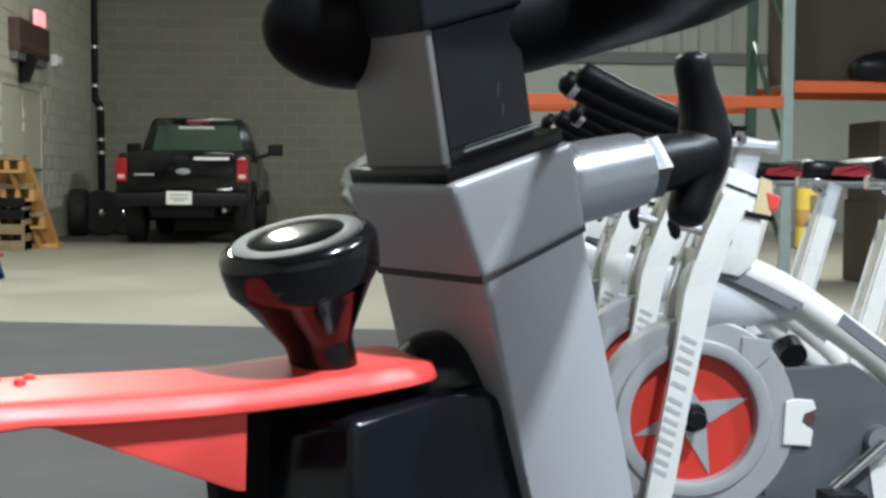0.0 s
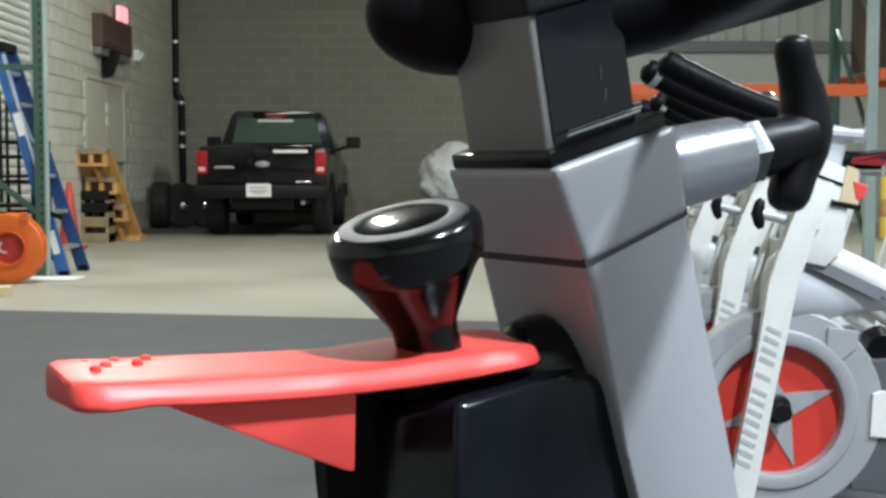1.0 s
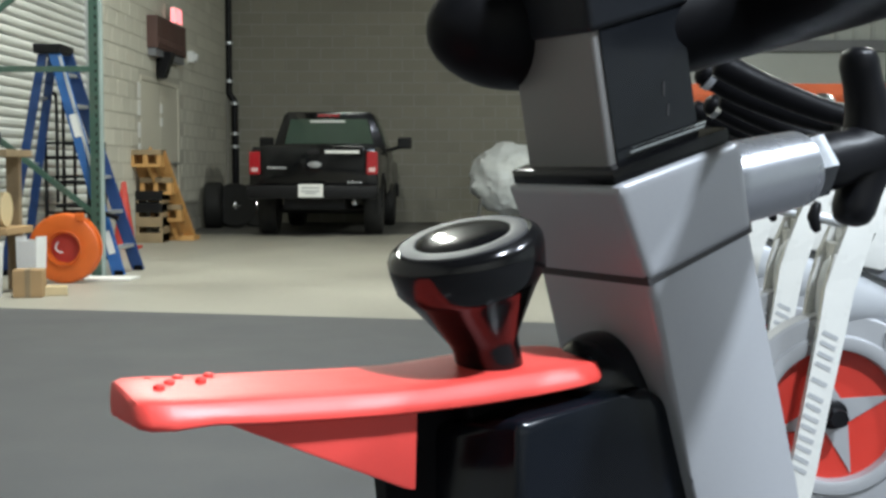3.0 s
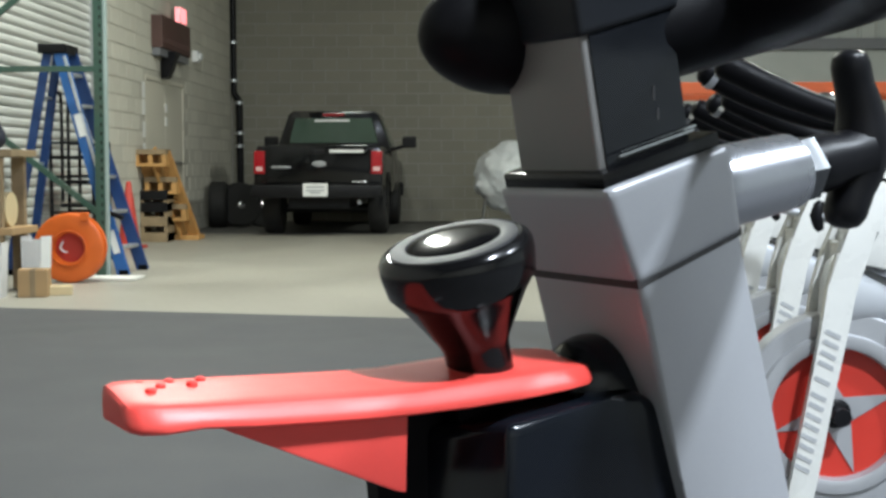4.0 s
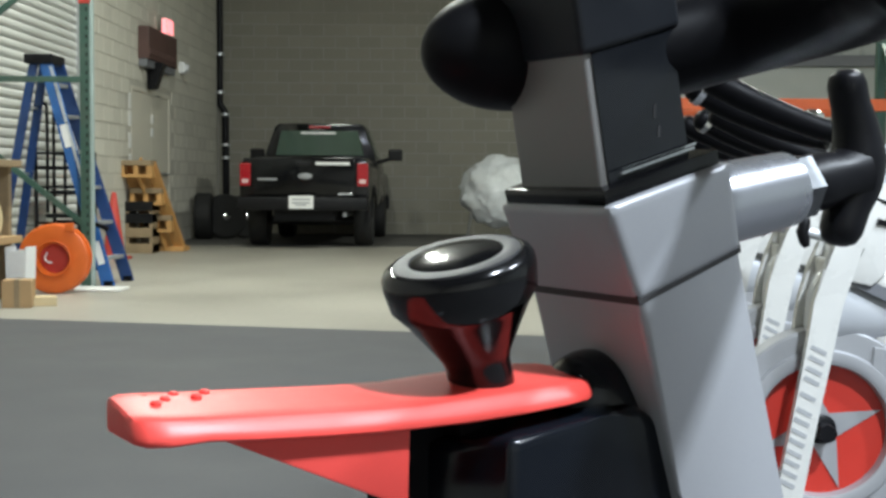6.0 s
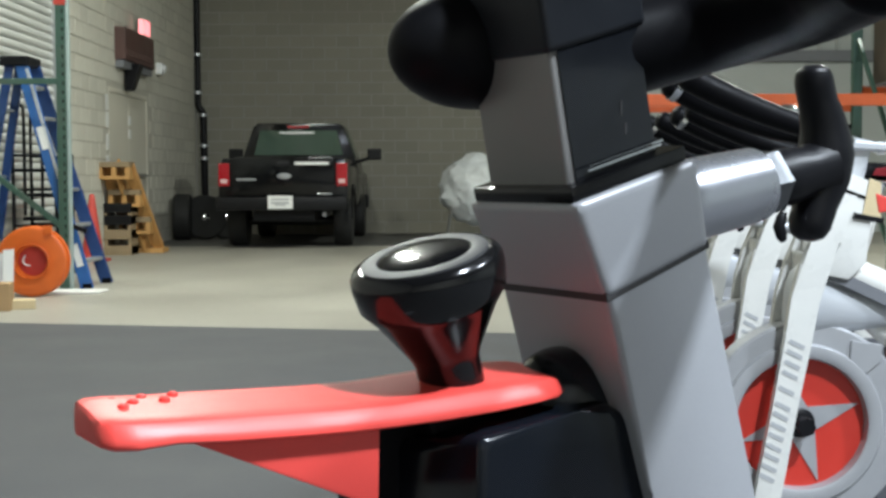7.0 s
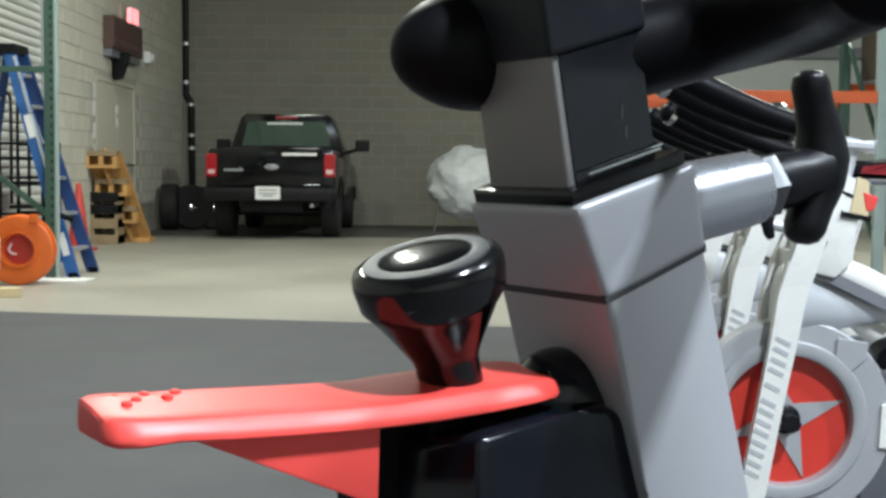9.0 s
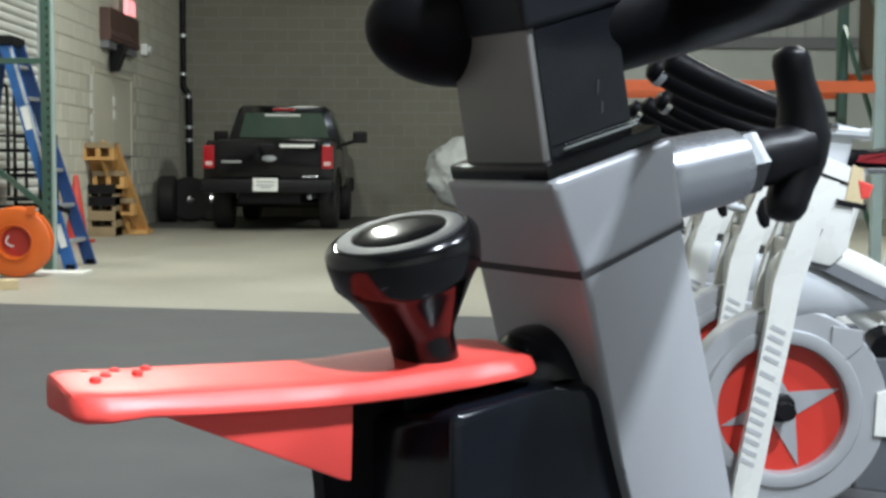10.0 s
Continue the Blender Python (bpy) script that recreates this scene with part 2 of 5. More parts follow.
def ring_frames(pts):
    pts = [Vector(p) for p in pts]
    out, side = [], None
    for i, p in enumerate(pts):
        d = (pts[min(i + 1, len(pts) - 1)] - pts[max(i - 1, 0)]).normalized()
        if side is None:
            side = d.cross(Vector((0, 0, 1)))
            if side.length < 1e-3:
                side = d.cross(Vector((0, 1, 0)))
        side = (side - d * side.dot(d)).normalized()
        out.append((p, side, d.cross(side)))
    return out


def add_tube(bm, pts, radius, n=12, squash=1.0):
    """A closed tube along points; radius may be a number or one for each point."""
    rads = radius if isinstance(radius, (list, tuple)) else [radius] * len(pts)
    loops = []
    for (p, s, u), r in zip(ring_frames(pts), rads):
        loops.append([bm.verts.new(p + s * (math.cos(2 * math.pi * i / n) * r) + u * (math.sin(2 * math.pi * i / n) * r * squash)) for i in range(n)])
    for a, b in zip(loops, loops[1:]):
        for i in range(n):
            bm.faces.new((a[i], a[(i + 1) % n], b[(i + 1) % n], b[i]))
    bm.faces.new(loops[0][::-1])
    bm.faces.new(loops[-1])


def add_lathe(bm, profile, n=40, m=None, hollow=False):
    """Turns a profile of (radius, height) about z; a hollow one joins its ends."""
    loops = []
    for r, h in profile:
        loops.append([bm.verts.new((r * math.cos(2 * math.pi * i / n), r * math.sin(2 * math.pi * i / n), h)) for i in range(n)])
    made = [v for loop in loops for v in loop]
    for a, b in zip(loops, loops[1:] + (loops[:1] if hollow else [])):
        for i in range(n):
            bm.faces.new((a[i], a[(i + 1) % n], b[(i + 1) % n], b[i]))
    if not hollow:
        bm.faces.new(loops[0][::-1])
        bm.faces.new(loops[-1])
    if m is not None:
        for v in made:
            v.co = m @ v.co


def smooth_path(pts, steps=6):
    """Catmull-Rom through the points."""
    p = [Vector(q) for q in pts]
    p = [2 * p[0] - p[1]] + p + [2 * p[-1] - p[-2]]
    out = []
    for i in range(1, len(p) - 2):
        for s in range(steps):
            t = s / steps
            out.append(0.5 * (2 * p[i] + (p[i + 1] - p[i - 1]) * t + (2 * p[i - 1] - 5 * p[i] + 4 * p[i + 1] - p[i + 2]) * t * t + (3 * p[i] - p[i - 1] - 3 * p[i + 1] + p[i + 2]) * t ** 3))
    return out + [p[-2]]


def thing(name, at, label, category, group="", kind="", rz=0.0):
    ob = tagged(new(name), label, category, group, kind)
    ob.matrix_basis = pose(*at, 0, 0, rz)
    return ob


def box_part(name, lo, hi, material, parent=None, bevel=0.0, label=""):
    bm = bmesh.new()
    add_box(bm, lo, hi, bevel)
    return part(name, bm, material, parent, label)


def tube_part(name, pts, radius, material, parent=None, n=12, label="", squash=1.0):
    bm = bmesh.new()
    add_tube(bm, pts, radius, n, squash)
    return part(name, bm, material, parent, label, smooth=True)


def setting(ob, label, category):
    return tagged(ob, label, category, kind="structure")


# ---- the hall ----
LEFT, BACK, RIGHT, FRONT = -4.21, 22.45, 11.0, -7.0
setting(box_part("floor", (LEFT - 0.3, FRONT - 0.3, -0.2), (RIGHT + 0.3, BACK + 0.3, 0.0), CONCRETE), "pale worn concrete warehouse floor", "floor")
bm = bmesh.new()
add_prism(bm, [(LEFT + 0.02, -0.002), (RIGHT - 0.02, -0.002), (RIGHT - 0.02, 0.006), (LEFT + 0.02, 0.006)], FRONT + 0.02, 0.0)
for v in bm.verts:
    if v.co.y > -0.001:
        v.co.y = 7.93 - 0.205 * v.co.x
setting(part("floor_mat", bm, MAT_GREY), "dark grey rubber gym flooring laid on concrete", "floor")
# Darker strip of floor in front of the end wall
setting(box_part("floor_apron", (LEFT + 0.02, 18.35, -0.002), (3.0, BACK - 0.02, 0.004), DARK_FLOOR), "darker concrete along the end wall", "floor")
setting(box_part("ceiling", (LEFT - 0.3, FRONT - 0.3, CEILING), (RIGHT + 0.3, BACK + 0.3, CEILING + 0.2), CEIL), "dim grey warehouse ceiling deck", "ceiling")
wall_north = setting(box_part("wall_north", (LEFT - 0.3, BACK, 0.0), (RIGHT + 0.3, BACK + 0.3, CEILING), JOINT_DIM), "painted concrete block end wall", "wall")
wall_east = setting(box_part("wall_east", (RIGHT, FRONT, 0.0), (RIGHT + 0.3, BACK, CEILING), METAL_WALL), "grey metal-panelled side wall", "wall")
wall_south = setting(box_part("wall_south", (LEFT, FRONT - 0.3, 0.0), (RIGHT, FRONT, CEILING), BLOCK), "plain painted block wall", "wall")
# side wall with the openings of the roller door and the double door
DOOR_Y0, DOOR_Y1, DOOR_H = 16.55, 18.75, 2.13
ROLL_Y0, ROLL_Y1, ROLL_H = 7.0, 14.45, 4.4
bm = bmesh.new()
for y0, y1, z0, z1 in ((FRONT, ROLL_Y0, 0, CEILING), (ROLL_Y0, ROLL_Y1, ROLL_H, CEILING), (ROLL_Y1, DOOR_Y0, 0, CEILING), (DOOR_Y0, DOOR_Y1, DOOR_H, CEILING), (DOOR_Y1, BACK, 0, CEILING)):
    add_box(bm, (LEFT - 0.3, y0, z0), (LEFT, y1, z1))
wall_west = setting(part("wall_west", bm, JOINT), "cream-painted concrete block side wall", "wall")

COOL = (0.80, 0.90, 1.0)
high_bay(2.5, -1.45, 890, COOL, 0.4, 0.6)
high_bay(5.0, 0.5, 620, COOL, 0.4, 0.6)
high_bay(-1.9, 8.2, 215)
high_bay(-2.2, 11.2, 290)
high_bay(5.5, 12.5, 560)

# ---- roller door, double door and fittings of the side wall ----
roll = setting(thing("door_1", (LEFT, 0, 0), "white corrugated steel roller door, shut", "roller door"), "white corrugated steel roller door, shut", "roller door")
slat_mesh = None
for i in range(46):
    z = 0.0 + i * 0.094
    if slat_mesh is None:
        bm = bmesh.new()
        add_prism(bm, [(-0.10, 0.0), (-0.06, 0.006), (-0.045, 0.03), (-0.045, 0.062), (-0.06, 0.088), (-0.10, 0.0935)], ROLL_Y0 + 0.03, ROLL_Y1 - 0.03)
        slat = part("slat", bm, SHUTTER, roll)
        slat_mesh = slat.data
    else:
        slat = new("slat", slat_mesh)
        slat.parent = roll
    slat.location.z = z
for y in (ROLL_Y0, ROLL_Y1 - 0.06):
    box_part("guide_rail", (-0.12, y, 0), (0.012, y + 0.06, ROLL_H), STEEL, roll, 0.004)

doors = setting(thing("door_2", (LEFT, 0, 0), "beige double steel door, closed", "door"), "beige double steel door, closed", "door")
mid = (DOOR_Y0 + DOOR_Y1) / 2
for y0, y1 in ((DOOR_Y0, DOOR_Y0 + 0.06), (DOOR_Y1 - 0.06, DOOR_Y1)):
    box_part("door_frame", (-0.18, y0, 0), (0.008, y1, DOOR_H), DOOR_PAINT, doors, 0.004)
box_part("door_frame", (-0.18, DOOR_Y0 + 0.06, DOOR_H - 0.06), (0.008, DOOR_Y1 - 0.06, DOOR_H), DOOR_PAINT, doors, 0.004)
for y0, y1, hinge in ((DOOR_Y0 + 0.065, mid - 0.004, DOOR_Y0 + 0.02), (mid + 0.004, DOOR_Y1 - 0.065, DOOR_Y1 - 0.14)):
    leaf = box_part("leaf", (-0.05, y0, 0.01), (-0.003, y1, DOOR_H - 0.065), DOOR_PAINT, doors, 0.004)
for z in (1.05, 1.32, 1.6, 1.82):
    box_part("white_patch", (LEFT + 0.008, DOOR_Y0 - 0.16, z), (LEFT + 0.014, DOOR_Y0 - 0.02, z + 0.2), WHITE_PAINT, wall_west, 0.002, "patch of fresh white paint")
for z in (1.5, 1.68):
    box_part("hinge_plate", (-0.003, mid - 0.03, z), (0.008, mid + 0.1, z + 0.12), WHITE_PAINT, doors, 0.003)
tube_part("push_bar", [(0.03, mid + 0.1, 1.0), (0.03, DOOR_Y1 - 0.2, 1.0)], 0.018, STEEL, doors, 8)

heater = thing("air_curtain", (LEFT, 0, 0), "brown sheet-metal air curtain mounted above a double door", "air curtain")
bm = bmesh.new()
add_box(bm, (0.0, 16.9, 2.5), (0.15, 18.6, 2.92), 0.012)
part("casing", bm, BROWN_METAL, heater)
for i in range(8):
    y = 16.98 + i * 0.195
    box_part("louvre", (0.148, y, 2.56), (0.162, y + 0.15, 2.64), BROWN_METAL, heater, 0.003)
box_part("lower_lip", (0.01, 16.92, 2.40), (0.12, 18.58, 2.499), PANEL_GREY, heater, 0.006, "grey outlet lip")
exit_sign = thing("exit_sign", (LEFT + 0.12, 18.15, 2.92), "small glowing red exit sign above the door", "exit sign")
box_part("housing", (-0.05, -0.19, 0.0), (0.03, 0.19, 0.23), WHITE_PAINT, exit_sign, 0.008)
box_part("lit_face", (0.031, -0.17, 0.015), (0.036, 0.17, 0.215), EXIT_GLOW, exit_sign, 0.001)
box_part("lit_side", (-0.04, -0.195, 0.015), (0.02, -0.191, 0.215), EXIT_GLOW, exit_sign, 0.001)
horn = thing("wall_speaker", (LEFT, 17.45, 2.12), "black wedge-shaped wall loudspeaker on a bracket", "loudspeaker")
bm = bmesh.new()
add_prism(bm, [(0.03, 0.0), (0.12, 0.02), (0.24, 0.36), (0.03, 0.36)], -0.11, 0.11, 0.012)
part("cabinet", bm, BLACK_SATIN, horn)
box_part("bracket", (0.0, -0.03, 0.14), (0.032, 0.03, 0.24), STEEL, horn, 0.003)
beacon = thing("wall_lamp", (LEFT, 19.42, 2.5), "small white emergency lamp on the block wall", "lamp")
box_part("body", (0.0, -0.09, 0.0), (0.1, 0.09, 0.17), WHITE_PLASTIC, beacon, 0.02)
tube_part("nozzle", [(0.1, 0, 0.085), (0.14, 0, 0.08)], [0.05, 0.06], WHITE_PLASTIC, beacon, 12)

# downpipe in the corner
pipe = thing("downpipe", (0, 0, 0), "black cast drainpipe with pale clamps in the corner", "pipe")
tube_part("upper_length", [(LEFT + 0.06, BACK - 0.085, 2.28), (LEFT + 0.06, BACK - 0.085, CEILING - 0.002)], 0.052, BLACK_SATIN, pipe, 14)
tube_part("offset_bend", smooth_path([(LEFT + 0.06, BACK - 0.085, 2.28), (LEFT + 0.07, BACK - 0.085, 2.2), (LEFT + 0.14, BACK - 0.085, 2.1), (LEFT + 0.15, BACK - 0.085, 2.0)]), 0.052, BLACK_SATIN, pipe, 14)
tube_part("lower_length", [(LEFT + 0.15, BACK - 0.085, 2.0), (LEFT + 0.17, BACK - 0.085, 0.005)], 0.06, BLACK_SATIN, pipe, 14)
for z, x in ((3.05, 0.06), (2.4, 0.06), (2.02, 0.15), (1.5, 0.156), (1.28, 0.158)):
    tube_part("clamp", [(LEFT + x, BACK - 0.085, z), (LEFT + x, BACK - 0.085, z + 0.05)], 0.07, ALU, pipe, 14)


# ---- the near exercise bike ----
S = 0.94


def K(u, z):
    return (u * S, 0.94 + (z - 0.94) * S)


def KP(u, v, z):
    return (u * S, v * S, 0.94 + (z - 0.94) * S)


bike = thing("exercise_bike", (0.0331, 0.5219, 0.0), "grey indoor cycling bike with red brake lever and black knob", "exercise bike", rz=32.0)
bm = bmesh.new()
add_prism(bm, [K(0.0, 0.932), K(0.0668, 0.9515), K(0.0745, 0.9134), K(0.0175, 0.8925)], -0.04 * S, 0.04 * S, 0.0045, 4)
part("head_sleeve", bm, GREY_PAINT, bike, "satin grey painted sleeve", smooth=True)
bm = bmesh.new()
add_prism(bm, [K(0.0157, 0.9003), K(0.0721, 0.9212), K(0.1032, 0.801), K(0.20, 0.43), K(0.165, 0.43), K(0.0435, 0.808)], -0.0385 * S, 0.0385 * S, 0.004, 4)
part("head_column", bm, GREY_PAINT, bike, "tapering grey painted column", smooth=True)
bm = bmesh.new()
add_prism(bm, [K(0.0182, 0.8912), K(0.0746, 0.9121), K(0.0738, 0.916), K(0.0169, 0.8955)], -0.0388 * S, 0.0388 * S, 0.0004)
part("seam_gasket", bm, SEAM, bike, "dark recessed seam")
bm = bmesh.new()
add_prism(bm, [K(0.0025, 0.931), K(0.0635, 0.949), K(0.0625, 0.957), K(0.0005, 0.9385)], -0.0365 * S, 0.0365 * S, 0.0018, 2)
part("top_collar", bm, BLACK_GLOSS, bike, "glossy black plastic collar", smooth=True)
bm = bmesh.new()
add_prism(bm, [K(0.0065, 0.93), K(0.0545, 0.944), K(0.0415, 1.012), K(-0.0055, 0.998)], -0.0285 * S, 0.0285 * S, 0.002, 3)
post = part("handlebar_post", bm, GREY_DULL, bike, "grey aluminium sliding post", smooth=True)
# Thin added plates that carry the dark reflection on the post's sides
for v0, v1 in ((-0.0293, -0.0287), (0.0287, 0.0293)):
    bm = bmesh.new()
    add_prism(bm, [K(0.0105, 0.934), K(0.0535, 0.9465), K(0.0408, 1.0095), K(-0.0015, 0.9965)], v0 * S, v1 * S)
    part("side_reflection", bm, POST_SIDE, post, "post side coloured dark for the surroundings it mirrors")
for i, (u, z, n) in enumerate(((0.0345, 0.961, 1), (0.032, 0.969, 2))):
    bm = bmesh.new()
    add_box(bm, KP(u, -0.0296, z), KP(u + 0.0012, -0.0292, z + 0.004 + 0.001 * n))
    part("scale_mark", bm, SEAM, post)
for i, (a, b) in enumerate(((0.014, 0.054), (0.011, 0.050))):
    v = (-0.0312, -0.0347)[i]
    bm = bmesh.new()
    add_beam(bm, KP(a, v, 0.9432 + (a - 0.0) * 0.29 - 0.0008 * i), KP(b, v, 0.9432 + b * 0.29 - 0.0008 * i), 0.0009, 0.0008)
    part("collar_rib", bm, CHROME, bike, "thin bright rib")
bm = bmesh.new()
add_prism(bm, [K(-0.0068, 0.9925), K(0.0455, 1.008), K(0.036, 1.062), K(-0.018, 1.052)], -0.031 * S, 0.031 * S, 0.003, 3)
part("handlebar_clamp", bm, CLAMP_BLACK, bike, "black clamp block", smooth=True)
# handlebar: rear loop and forward horn
ends = [radians(a) for a in (0, 12, 24, 35, 46, 56, 65, 73, 80, 86)]
loop = [KP(0.055, 0.036, 1.003), KP(0.03, 0.036, 1.002)] + [KP(0.003 - 0.0434 * math.sin(a), 0.036, 1.001 - 0.003 * math.sin(a)) for a in ends]
bm = bmesh.new()
add_tube(bm, loop, [0.0275 * S] * 2 + [0.0275 * S * math.cos(a) for a in ends], 28)
handlebar = part("handlebar", bm, BLACK_RUBBER, bike, "black rubber-covered handlebar", smooth=True)
horn_path = smooth_path([KP(0.0220, -0.0040, 0.9935), KP(0.0463, -0.0105, 0.9979), KP(0.0818, -0.0328, 1.0097), KP(0.0777, -0.0934, 1.0160), KP(0.0518, -0.1410, 1.0183), KP(0.0457, -0.1518, 1.0188), KP(0.0415, -0.1582, 1.0189)], 6)
rads = [0.0205] * (len(horn_path) - 8) + [0.0204, 0.02, 0.0195, 0.0185, 0.017, 0.0145, 0.011, 0.006]
bm = bmesh.new()
add_tube(bm, horn_path, [r * S for r in rads], 28)
part("horn", bm, HORN_BLACK, handlebar, smooth=True)
# clamp tube with T-shaped pull knob
ax0, ax1 = Vector(KP(0.066, 0, 0.9265)), Vector(KP(0.1395, 0, 0.939))
d = (ax1 - ax0).normalized()
tube_part("clamp_tube", [ax0 - d * 0.02, ax0 + d * 0.052, ax0 + d * 0.07, ax1], [0.0205 * S, 0.019 * S, 0.0182 * S, 0.0158 * S], TUBE_SILVER, bike, 36, "silver painted tube")
tube_part("hex_nut", [ax1, ax1 + d * 0.004, ax1 + d * 0.011, ax1 + d * 0.013], [0.0145 * S, 0.0168 * S, 0.0168 * S, 0.014 * S], NUT_GREY, bike, 6)
tk = tube_part("knob_neck", [ax1 + d * 0.012, ax1 + d * 0.02, ax1 + d * 0.034, ax1 + d * 0.045], [0.0125 * S, 0.0145 * S, 0.0128 * S, 0.0155 * S], BLACK_SATIN, bike, 24, "black plastic pull knob")
tpts = [KP(0.1805, 0, 0.9985), KP(0.1807, 0, 0.996), KP(0.1815, 0, 0.991), KP(0.1845, 0, 0.981), KP(0.189, 0, 0.968), KP(0.1905, 0, 0.9545), KP(0.1885, 0, 0.942), KP(0.184, 0, 0.93), KP(0.1795, 0, 0.919), KP(0.178, 0, 0.9135), KP(0.1775, 0, 0.911)]
trad = [0.004, 0.0082, 0.0098, 0.0098, 0.0118, 0.0142, 0.0135, 0.0112, 0.0108, 0.0085, 0.004]
tube_part("grip_bar", smooth_path(tpts, 3), [r * S for i in range(len(trad) - 1) for r in (trad[i], trad[i] * 0.67 + trad[i + 1] * 0.33, trad[i] * 0.33 + trad[i + 1] * 0.67)] + [trad[-1] * S], BLACK_SATIN, tk, 20)
# brake housing under the lever
bm = bmesh.new()
add_prism(bm, [K(-0.041, 0.62), K(-0.0405, 0.840), K(0.010, 0.8455), K(0.026, 0.848), K(0.040, 0.839), K(0.053, 0.810), K(0.075, 0.72), K(0.09, 0.62)], -0.031 * S, 0.031 * S, 0.0055, 5)
for v in bm.verts:
    if v.co.y > 0 and v.co.x < -0.03:
        v.co += Vector((-0.013, -0.006, -0.007)) if v.co.z > 0.8 else Vector((-0.078, -0.006, 0.0))
for v in bm.verts:
    if v.co.y > 0 and v.co.x > -0.03 and v.co.z > 0.82:
        v.co.z += 0.003
part("brake_housing", bm, HOUSING, bike, "glossy black moulded housing", smooth=True)
bm = bmesh.new()
p0, p1 = Vector(KP(0.0235, 0.0, 0.847)), Vector(KP(0.046, -0.009, 0.829))
ax = (p1 - p0).normalized()
turns = [radians(a) for a in range(-88, 1, 11)]
dome = [(p0 + ax * (0.0205 * math.sin(a)), 0.0205 * math.cos(a)) for a in turns] + [(p1 + ax * (0.016 * math.sin(-a)), 0.016 * math.cos(a)) for a in turns[::-1]]
add_tube(bm, [p for p, r in dome], [r for p, r in dome], 32)
part("pivot_cover", bm, HOUSING, bike, "rounded black pivot cover", smooth=True)
# Added filler: keeps the gap under the lever and the housing's reflection dark
bm = bmesh.new()
add_prism(bm, [K(-0.042, 0.828), K(-0.046, 0.8485), K(0.004, 0.8495), K(0.004, 0.835)], 0.0, 0.02 * S, 0.002)
part("gap_filler", bm, BLACK_RUBBER, bike, "matt black filler added to darken the gap under the lever")
# Added backing that stands in for the dark gap between rib and housing
bm = bmesh.new()
add_prism(bm, [K(-0.076, 0.812), K(-0.074, 0.8485), K(-0.036, 0.8485), K(-0.036, 0.70), K(-0.066, 0.70)], 0.012 * S, 0.022 * S, 0.002)
part("gap_backing", bm, BLACK_RUBBER, bike, "matt black backing added for the dark gap beside the rib")
# red lever: a cambered bar with a rounded tip
bm = bmesh.new()
us = [-0.1905, -0.1895, -0.186, -0.178, -0.165, -0.145, -0.12, -0.095, -0.075, -0.055, -0.03, -0.01, 0.003, 0.009, 0.0115]
hw = [0.012, 0.0175, 0.0212, 0.0232, 0.0245, 0.0245, 0.024, 0.024, 0.024, 0.0245, 0.025, 0.0245, 0.022, 0.0165, 0.009]
tz = [0.8605, 0.8622, 0.8628, 0.8625, 0.8615, 0.861, 0.86, 0.8592, 0.859, 0.8602, 0.8615, 0.862, 0.8615, 0.8605, 0.859]
bz = [0.852, 0.8497, 0.8488, 0.8485, 0.8495, 0.848, 0.8468, 0.846, 0.846, 0.8463, 0.8475, 0.849, 0.85, 0.8508, 0.852]
cross = [(-1.0, 0.1), (-1.0, 0.2), (-0.965, 0.33), (-0.84, 0.64), (-0.77, 0.72), (-0.5, 0.78), (0.0, 0.9), (0.45, 0.98), (0.75, 1.0), (0.9, 0.93), (0.98, 0.7), (1.0, 0.35), (0.96, 0.06), (0.82, 0.0), (-0.86, 0.0), (-0.96, 0.05)]
loops = [[bm.verts.new(KP(u + 0.0028, c * w, b + (t - b) * h)) for c, h in cross] for u, w, t, b in zip(us, hw, tz, bz)]
for a, b in zip(loops, loops[1:]):
    for i in range(len(cross)):
        j = (i + 1) % len(cross)
        bm.faces.new((a[i], a[j], b[j], b[i]))
bm.faces.new(loops[0][::-1])
bm.faces.new(loops[-1])
lever = part("brake_lever", bm, RED_PLASTIC, bike, "red moulded plastic lever", smooth=True)
bm = bmesh.new()
add_prism(bm, [K(-0.1555, 0.8489), K(-0.0785, 0.8485), K(-0.0793, 0.8157), K(-0.0835, 0.8166)], -0.019 * S, 0.012 * S, 0.001)
part("lever_rib", bm, RED_PLASTIC, lever, smooth=True)
for u, v in ((-0.178, 0.008), (-0.1725, 0.0), (-0.1665, 0.0085), (-0.1605, 0.0), (-0.1785, -0.007), (-0.1545, 0.008)):
    bm = bmesh.new()
    add_lathe(bm, [(0.0022 * S, -0.0012), (0.0021 * S, 0.0006), (0.0012 * S, 0.0013)], 10, Matrix.Translation(KP(u + 0.004, v + 0.0055, 0.8612)))
    part("raised_dot", bm, RED_PLASTIC, lever, smooth=True)
# resistance knob
knob_m = Matrix.Translation(KP(-0.0335, 0.0, 0.858)) @ pose(0, 0, 0, 5, -17, 0)
bm = bmesh.new()
add_lathe(bm, [(r * S, h * S) for r, h in ((0.0136, -0.003), (0.0137, 0.004), (0.0139, 0.0105), (0.0152, 0.0140), (0.0205, 0.0235), (0.0258, 0.0325), (0.0278, 0.0352), (0.0308, 0.0392), (0.0320, 0.0480), (0.0318, 0.0520), (0.0306, 0.0543), (0.0280, 0.0560), (0.0272, 0.0553), (0.001, 0.0553))], 64, knob_m)
knob = part("resistance_knob", bm, BLACK_GLOSS, bike, "glossy black tension knob", smooth=True)
bm = bmesh.new()
add_lathe(bm, [(r * S, h * S) for r, h in ((0.0266, 0.0550), (0.0264, 0.0564), (0.0224, 0.0571), (0.0198, 0.0567), (0.0194, 0.0550))], 56, knob_m)
